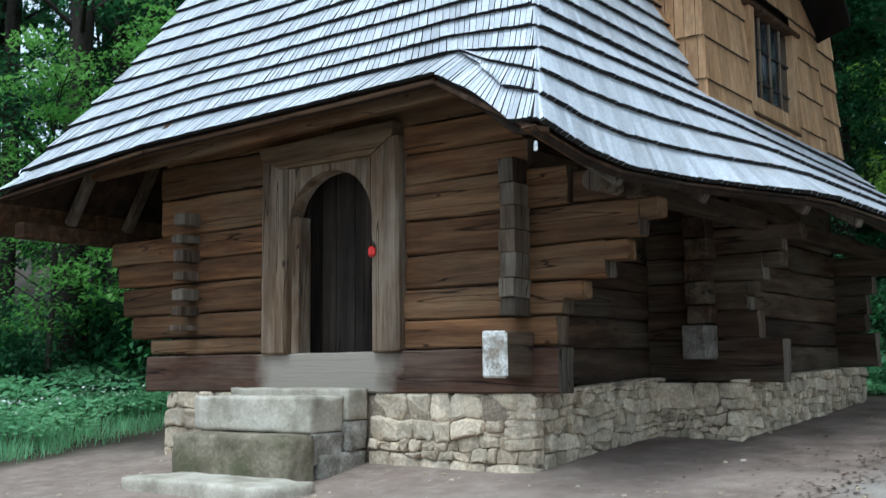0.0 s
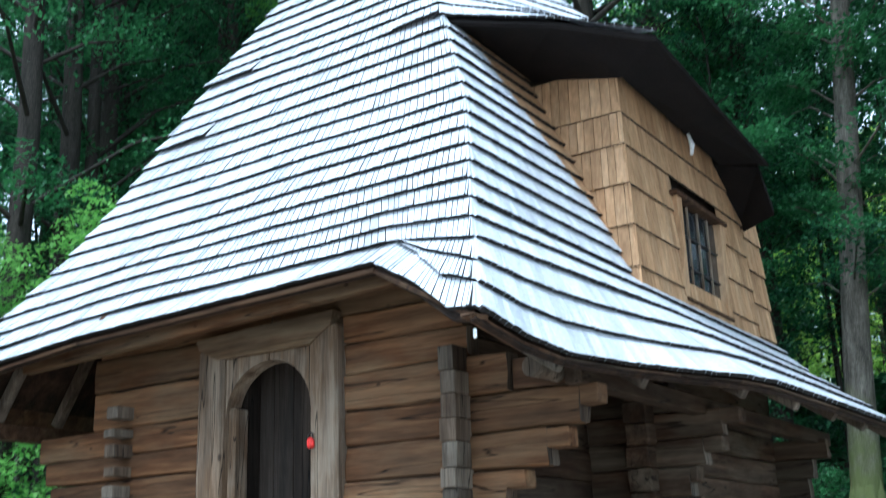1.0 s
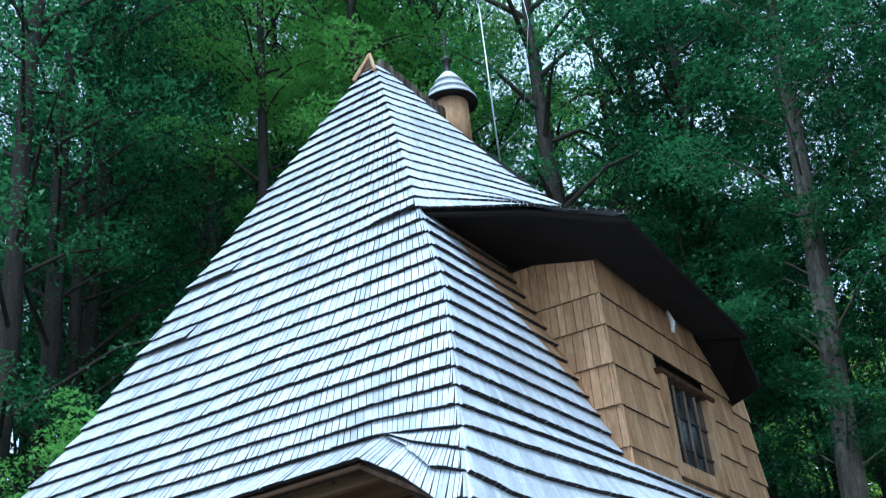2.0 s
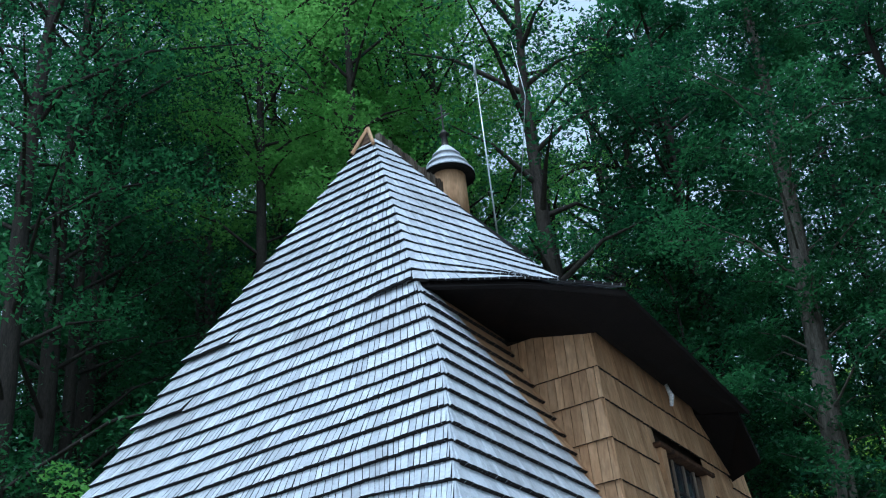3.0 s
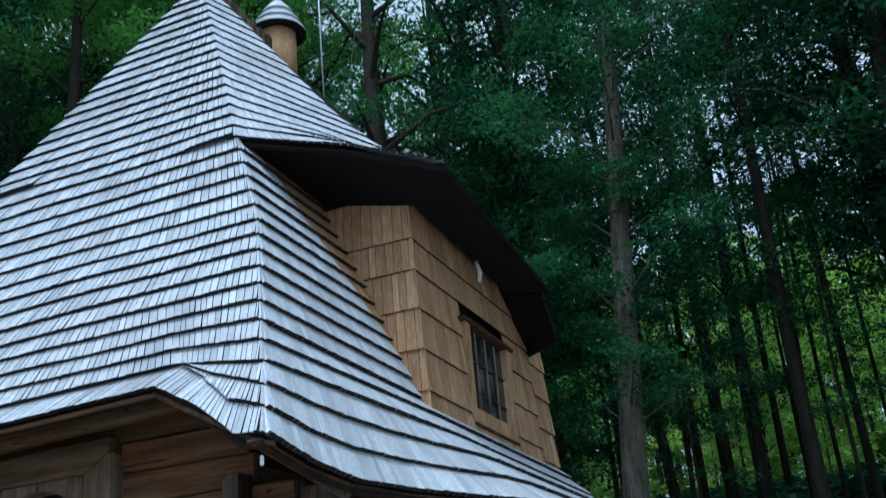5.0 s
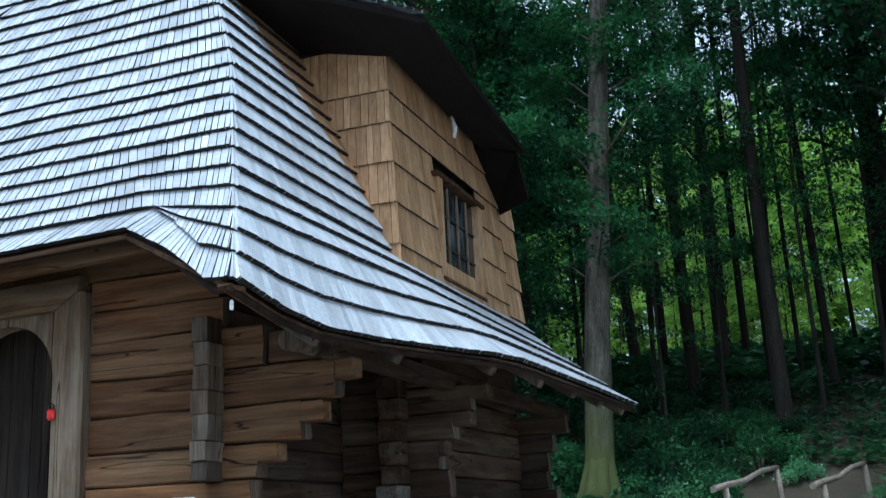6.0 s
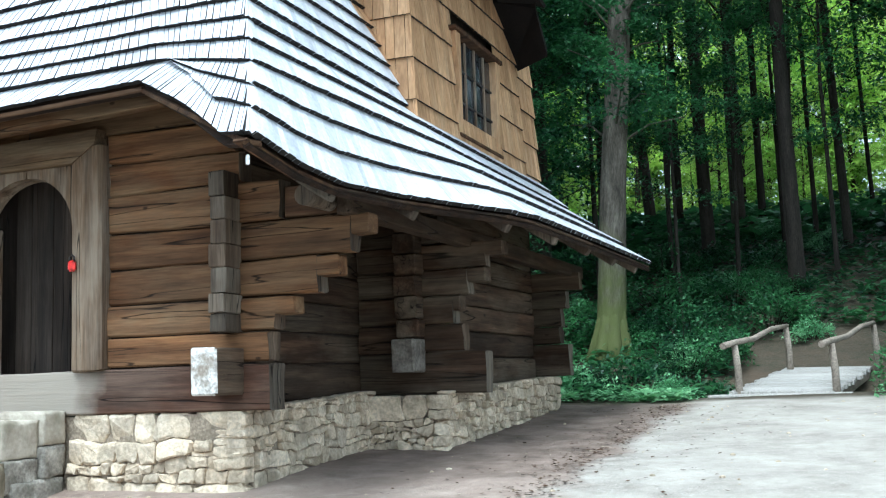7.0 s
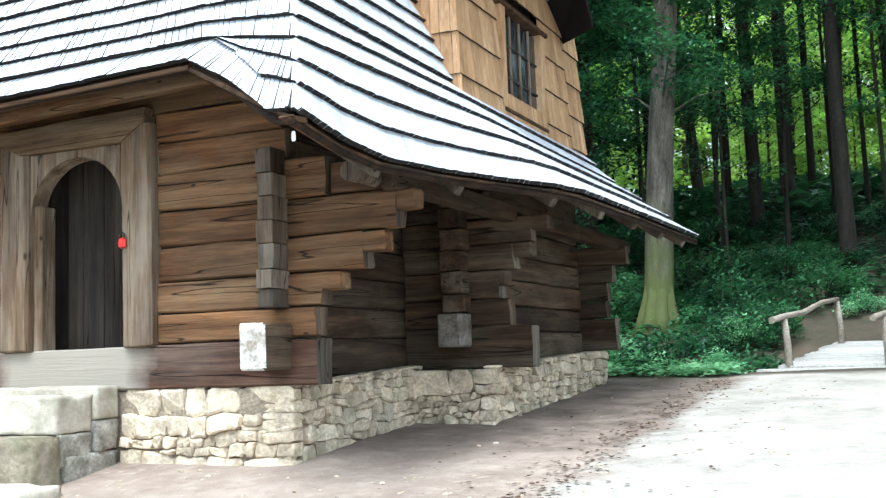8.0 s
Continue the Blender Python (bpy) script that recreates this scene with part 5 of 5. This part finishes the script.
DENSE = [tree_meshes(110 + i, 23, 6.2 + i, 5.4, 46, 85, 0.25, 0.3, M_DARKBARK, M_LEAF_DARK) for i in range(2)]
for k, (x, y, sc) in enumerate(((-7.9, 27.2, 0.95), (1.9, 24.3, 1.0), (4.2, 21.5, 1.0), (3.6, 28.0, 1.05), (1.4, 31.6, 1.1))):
    tree(DENSE[k % 2], x, y, k * 1.7, sc, "large beech with a dense crown, painted dark for shade", "forest trees")
# low beeches whose flat sprays hang in front of the trunks
LOW = [tree_meshes(115, 13, 1.0, 4.0, 40, 95, 0.17, 0.1, M_DARKBARK, M_LEAF), tree_meshes(117, 10, 3.4, 3.2, 17, 75, 0.16, 0.055, M_DARKBARK, M_LEAF)]
for k, (i, x, y, sc) in enumerate(((0, -8.2, 25.0, 1.0), (0, -9.5, 28.0, 1.1), (1, -5.9, 25.3, 1.0), (1, -4.6, 28.0, 1.1), (1, -2.9, 27.4, 1.0), (1, -0.6, 26.8, 1.0), (1, -6.9, 29.5, 1.2), (1, 0.9, 28.4, 1.15),
                                   (1, -2.0, 31.0, 1.1), (1, -3.9, 24.6, 0.8))):
    tree(LOW[i], x, y, k * 2.1, sc, "slender young beech with flat leafy sprays", "forest trees")
SHADE = tree_meshes(88, 24, 8.5, 5.0, 36, 75, 0.24, 0.25, M_DARKBARK, M_LEAF)
# the three nearest are added right of the view to shade ground and nave
for x, y in ((5.4, 15.5), (8.5, 20), (8.2, 10.5), (1.8, 35), (6, 31.5)):
    tree(SHADE, x, y, x, 1.0, BEECH, "forest trees")
for x, y, s in ((-13.6, 11.4, 1.0), (-15.4, 10.2, 0.9), (-14.6, 13.4, 1.05)):
    tree(LIGHT, x, y, rt.uniform(0, 6), s, "young hazel with light green leaves", name="hazel")


# ---------------------------------------------------------------- undergrowth
def bush_mesh(seed, radius, height, sprays, leaves, size, mat):
    rg = random.Random(seed)
    bm, quads = bmesh.new(), []
    for i in range(sprays):
        a, r = rg.uniform(0, 6.28), radius * math.sqrt(rg.random())
        tip = Vector((r * math.cos(a), r * math.sin(a), height * rg.uniform(0.2, 1.0) * (1 - 0.5 * r / radius)))
        add_tube(bm, [Vector((tip.x * 0.2, tip.y * 0.2, -0.1)), tip * 0.6, tip], [0.014, 0.01, 0.004], 4, False)
        quads += leaf_spray(rg, tip, 0.34 * radius, int(leaves * 1.4), size * 0.85, 0.35)
    return mesh_of("stem", bm, M_DARKBARK), leaves_mesh("foliage", quads, mat)


BUSH = [bush_mesh(5, 1.0, 1.1, 26, 60, 0.13, M_LEAF), bush_mesh(6, 1.2, 1.7, 30, 60, 0.14, M_LEAF), bush_mesh(7, 0.8, 0.7, 20, 60, 0.11, M_GRASS)]


def bush(k, x, y, s, label):
    b = thing("bush", label, "bush", at=(x, y, ground_height(x, y)))
    b.rotation_euler[2], b.scale = rt.uniform(0, 6.28), (s, s, s)
    part("stem", BUSH[k][0], None, b)
    part("foliage", BUSH[k][1], None, b)


for k, x, y, s in ((0, -3.9, 18.4, 0.9), (1, -3.2, 20.3, 0.8), (0, -2.6, 18.1, 0.75), (2, -4.6, 17.5, 0.8), (2, -3.0, 17.2, 0.6), (1, -6.6, 22.8, 1.0), (0, -3.4, 22.6, 1.0),
                   (1, -4.2, 24.5, 1.0), (0, -1.9, 23.2, 0.9), (0, 0.9, 16.6, 0.85), (1, 1.7, 17.6, 0.9), (2, 0.6, 15.9, 0.6), (1, 1.6, 20.5, 0.9)):
    bush(k, x, y, s, "leafy green undergrowth beside the footbridge" if y < 20 else "leafy green undergrowth on the forest floor")
for k, x, y, s in ((1, -14.2, 12.3, 1.3), (1, -15.8, 12.8, 1.5), (0, -13.4, 13.6, 1.3), (1, -17.2, 11.6, 1.5), (1, -15.3, 15.0, 1.6), (1, -12.6, 15.8, 1.4), (1, -18.6, 14.2, 1.6),
                   (0, -16.2, 10.2, 1.2), (1, -14.0, 17.5, 1.7), (1, -18.4, 9.4, 1.4)):
    bush(k, x, y, s, "dense dark green shrub at the wood's edge")


for k in range(36):
    y = rt.uniform(20.5, 35)
    bush(2 if k % 3 == 0 else 0, rt.uniform(-0.33 * y, 0.02 * y), y, rt.uniform(0.5, 0.85), "leafy green undergrowth on the forest floor")


def ground_cover(name, label, area, count, size, mat, seed, upright=False, lift=0.0):
    """Low leaves or blades strewn over a stretch of ground."""
    rg = random.Random(seed)
    quads = []
    x0, x1, y0, y1, inside = area
    while len(quads) < count:
        x, y = rg.uniform(x0, x1), rg.uniform(y0, y1)
        if not inside(x, y) or noise.noise((x * 0.7, y * 0.7, seed)) < rg.uniform(-0.6, 0.35):
            continue
        g = ground_height(x, y) + lift
        for _ in range(4):
            a, s = rg.uniform(0, 6.28), size * rg.uniform(0.5, 1.3)
            p = Vector((x + rg.gauss(0, 0.1), y + rg.gauss(0, 0.1), g + (0 if upright else rg.uniform(0.02, size * 1.6))))
            if upright:
                d = Vector((math.cos(a) * 0.45, math.sin(a) * 0.45, 1)).normalized() * s * 1.6
                w = Vector((-math.sin(a), math.cos(a), 0)) * s * 0.07
                quads.append((p - w, p + w, p + d * 0.6 + w * 0.8 + Vector((0, 0, 0.01)), p + d))
            else:
                d = Vector((math.cos(a), math.sin(a), rg.uniform(-0.3, 0.6))).normalized() * s
                w = Vector((-math.sin(a), math.cos(a), rg.uniform(-0.3, 0.3))) * s * 0.38
                quads.append((p, p + d * 0.5 + w, p + d, p + d * 0.5 - w))
    ob = new(name, leaves_mesh(name, quads, mat))
    return tagged(ob, label, "plants", kind="stuff")


def hill_side(x, y):
    return y > 16.6 + max(0, -x - 3) * -0.12 and not (-2.4 < x < 0.4 and y < 23) and not (-11 < x < -4.2 and y < 16.9)


ground_cover("undergrowth", "low green plants covering the forest floor", (-14, 12, 15.5, 34, hill_side), 52000, 0.17, M_LEAF, 3)
ground_cover("undergrowth", "ferns and low plants along the hilltop", (-14, 7, 32, 48, lambda x, y: True), 15000, 0.34, M_LEAF, 12)
ground_cover("undergrowth", "fresh green plants at the foot of the bank", (-7.5, -2.6, 15.8, 19.0, lambda x, y: y > 15.9 - 0.25 * (x + 2.6)), 9000, 0.1, M_GRASS, 4)
ground_cover("grass", "tall green grass at the wood's edge", (-20, -10.6, 7.0, 16.5, lambda x, y: x < -9.9 - 0.2 * y), 30000, 0.1, M_GRASS, 5, True)
ground_cover("undergrowth", "green herbs among the grass", (-20, -10.8, 7.5, 16.5, lambda x, y: x < -10.1 - 0.2 * y), 20000, 0.1, M_GRASS, 6, lift=0.16)
ground_cover("undergrowth", "tall green herbs before the shrubs", (-20, -11.6, 8.5, 16.5, lambda x, y: x < -10.9 - 0.2 * y), 14000, 0.12, M_GRASS, 8, lift=0.34)
ground_cover("wild_flowers", "small white flowers in the grass", (-20, -11.2, 7.5, 14.0, lambda x, y: x < -10.6 - 0.2 * y), 2600, 0.05, M_FLOWER, 7, lift=0.38)


def litter():
    """Fallen leaves along the edge of the path."""
    rg = random.Random(9)
    quads = []
    for _ in range(1300):
        y = rg.uniform(5.5, 15.5)
        x = -2.45 - 0.01 * y + rg.gauss(0, 0.16)
        if rg.random() < 0.25:
            x, y = rg.uniform(-4.2, -1), rg.uniform(5, 15)
        if x < -4.3 or (x < -3.7 and y > 9.5):
            continue
        s, a = rg.uniform(0.025, 0.06), rg.uniform(0, 6.28)
        p = Vector((x, y, ground_height(x, y) + 0.012))
        d, w = Vector((math.cos(a), math.sin(a), rg.uniform(-0.1, 0.3))) * s, Vector((-math.sin(a), math.cos(a), 0.1)) * s * 0.4
        quads.append((p, p + d * 0.5 + w, p + d, p + d * 0.5 - w))
    return tagged(new("leaf_litter", leaves_mesh("leaf_litter", quads, M_BEAM)), "dry brown fallen leaves along the path", "leaves", kind="stuff")


litter()


def pebbles():
    """Small loose stones on the bare earth by the wall and along the path."""
    rg = random.Random(31)
    bm = bmesh.new()
    for k in range(330):
        x, y = (rg.uniform(-9.5, -2.2), rg.uniform(5.6, 7.8)) if k < 190 else (rg.uniform(-4.0, 0.5), rg.uniform(4, 15.5))
        if -8.5 < x < -6.4 and y > 6.2:
            continue
        r = rg.choice((0.006, 0.009, 0.012, 0.018)) * rg.uniform(0.7, 1.3)
        m = Matrix.Translation((x, y, ground_height(x, y) + r * 0.2)) @ pose(0, 0, 0, 0, 0, rg.uniform(0, 360)) @ Matrix.Diagonal((r * 1.4, r, r * 0.7, 1))
        bmesh.ops.create_icosphere(bm, subdivisions=1, radius=1, matrix=m)
    return tagged(new("pebbles", mesh_of("pebbles", bm, M_STONE)), "small pale pebbles on the earth", "pebbles", kind="stuff")


pebbles()

# ---------------------------------------------------------------- foundation stones
foundation = under(part("foundation", box((LEFT_X + 0.12, 8.005, 0.2), (SIDE_X + 0.135, NAVE_Y + 0.3, SILL - 0.02)), M_MORTAR, church,
                        "rubble foundation of pale uneven stones"))
part("foundation_core", box((-5.6, NAVE_Y - 0.085, 0.2), (NAVE_X + 0.275, NAVE_END - 0.05, 1.46)), M_MORTAR, foundation)
rf = random.Random(23)


def stone_bm(o, ax, no, outline, bulge, lean, tip):
    """One fieldstone: a rough outline on the wall's face, broken edges and an uneven front."""
    bm, rings = bmesh.new(), []
    m = sum(outline) / len(outline)
    for shrink, depth in ((0.97, -0.1), (0.985, bulge * 0.35), (0.93, bulge * 0.85), (0.72, bulge)):
        ring = []
        for q in outline:
            w = m + (q - m) * (shrink + 0.03 * rf.uniform(-1, 1))
            dd = depth + (lean * (q[0] - m[0]) + tip * (q[1] - m[1]) if depth > 0 else 0) + rf.uniform(-0.006, 0.006)
            p = o + ax * float(w[0]) + no * dd
            p.z = float(w[1])
            ring.append(bm.verts.new(p))
        rings.append(ring)
    n = len(outline)
    for r0, r1 in zip(rings, rings[1:]):
        for t in range(n):
            bm.faces.new((r0[t], r0[(t + 1) % n], r1[(t + 1) % n], r1[t]))
    centre = bm.verts.new(sum((v.co for v in rings[-1]), Vector()) / n + no * rf.uniform(-0.01, 0.014))
    for t in range(n):
        bm.faces.new((rings[-1][t], rings[-1][(t + 1) % n], centre))
    bmesh.ops.recalc_face_normals(bm, faces=bm.faces)
    return bm


def rubble(origin, along_, out, length, low, high, heights=(0.09, 0.13, 0.17, 0.22), slab=0.18):
    """Rough courses of fieldstones with wandering joints, thin slabs among them, and small ones wedged in."""
    o, ax, no = Vector(origin), Vector(along_), Vector(out)
    z, top = min(low(0), low(1)) - 0.1, max(high(0), high(1))
    seed = rf.uniform(0, 60)
    levels = [z]
    while levels[-1] < top - 0.06:
        levels.append(levels[-1] + rf.choice(heights))
    levels[-1] = top

    def joint(j, d):
        if j == 0:
            return levels[0]
        if j == len(levels) - 1:
            return high(min(1, max(0, d / length)))
        return min(levels[j] + 0.07 * noise.noise((d * 2.3, j * 5.1, seed)) + 0.03 * noise.noise((d * 7, j * 3.3, seed)), high(min(1, max(0, d / length))) - 0.03)

    for j in range(len(levels) - 1):
        h = levels[j + 1] - levels[j]
        d = 0.0
        while d < length - 0.02:
            w = min(max(h * rf.uniform(0.8, 2.5), 0.09), 0.48)
            if length - d - w < 0.1:
                w = length - d
            k = min(1, (d + w / 2) / length)
            lo_z, hi_z = joint(j, d + w / 2), joint(j + 1, d + w / 2)
            if hi_z - lo_z > 0.03 and hi_z > low(k) - 0.03:
                a, b = rf.uniform(-0.025, 0.025), rf.uniform(-0.025, 0.025)
                bands = [(0.0, 1.0)]
                if rf.random() < slab and h > 0.1:
                    c = rf.choice((0.3, 0.4, 0.65))
                    bands = [(0.0, c), (c, 1.0)]
                for f0, f1 in bands:
                    def at(u, f):
                        x = d + w * u + lerp(-1, 1, f) * (a * (1 - u) + b * u) * (0 if (d == 0 and u == 0) or d + w >= length and u == 1 else 1)
                        return np.array((min(max(x, 0), length), lerp(joint(j, d + w * u), joint(j + 1, d + w * u), f)))
                    e, g = rf.uniform(0.06, 0.2), rf.uniform(0.08, 0.28)
                    f = f1 - f0
                    pts = [at(e, f0), at(0.5, f0), at(1 - e, f0), at(1, f0 + g * f), at(1, f1 - g * f), at(1 - e * 0.8, f1), at(0.5, f1), at(e * 0.9, f1), at(0, f1 - g * f), at(0, f0 + g * f)]
                    pts = [q + np.array((rf.uniform(-0.007, 0.007), rf.uniform(-0.007, 0.007))) for q in pts]
                    part("stone", stone_bm(o, ax, no, pts, rf.uniform(0.02, 0.085), rf.uniform(-0.14, 0.14), rf.uniform(-0.2, 0.15)), M_STONE, foundation)
            d += w


def foot(x0, y0, x1, y1):
    return lambda k: ground_height(lerp(x0, x1, k), lerp(y0, y1, k))


rubble((-6.8, 8.02, 0), (1, 0, 0), (0, -1, 0), 1.85, foot(-6.8, 7.9, -4.9, 7.9), lambda k: SILL)
rubble((-9.8, 8.02, 0), (1, 0, 0), (0, -1, 0), 1.4, foot(-9.8, 7.9, -8.4, 7.9), lambda k: SILL)
rubble((SIDE_X + 0.12, 7.98, 0), (0, 1, 0), (1, 0, 0), 2.6, foot(-5, 8, -5, 10.6), lambda k: SILL + 0.12 * k, (0.06, 0.09, 0.13, 0.16), 0.25)
rubble((-5.1, NAVE_Y - 0.1, 0), (1, 0, 0), (0, -1, 0), 1.02, foot(-5.1, 10.4, -4.1, 10.4), lambda k: 1.47, (0.05, 0.08, 0.24), 0.2)
rubble((NAVE_X + 0.26, NAVE_Y - 0.1, 0), (0, 1, 0), (1, 0, 0), NAVE_END - NAVE_Y, foot(-4.1, 10.5, -4.1, 14.7), lambda k: 1.5 + 0.13 * k, (0.06, 0.09, 0.13), 0.2)

# ---------------------------------------------------------------- shingles one by one
for p, wide in single_shingles:
    part("shingle", shingle_mesh("shingle", [p], M_SHINGLE_ONE, wide), None, roof)
for p in wall_shingles:
    part("shingle", shingle_mesh("shingle", [p], M_FRESH_ONE), None, upper)
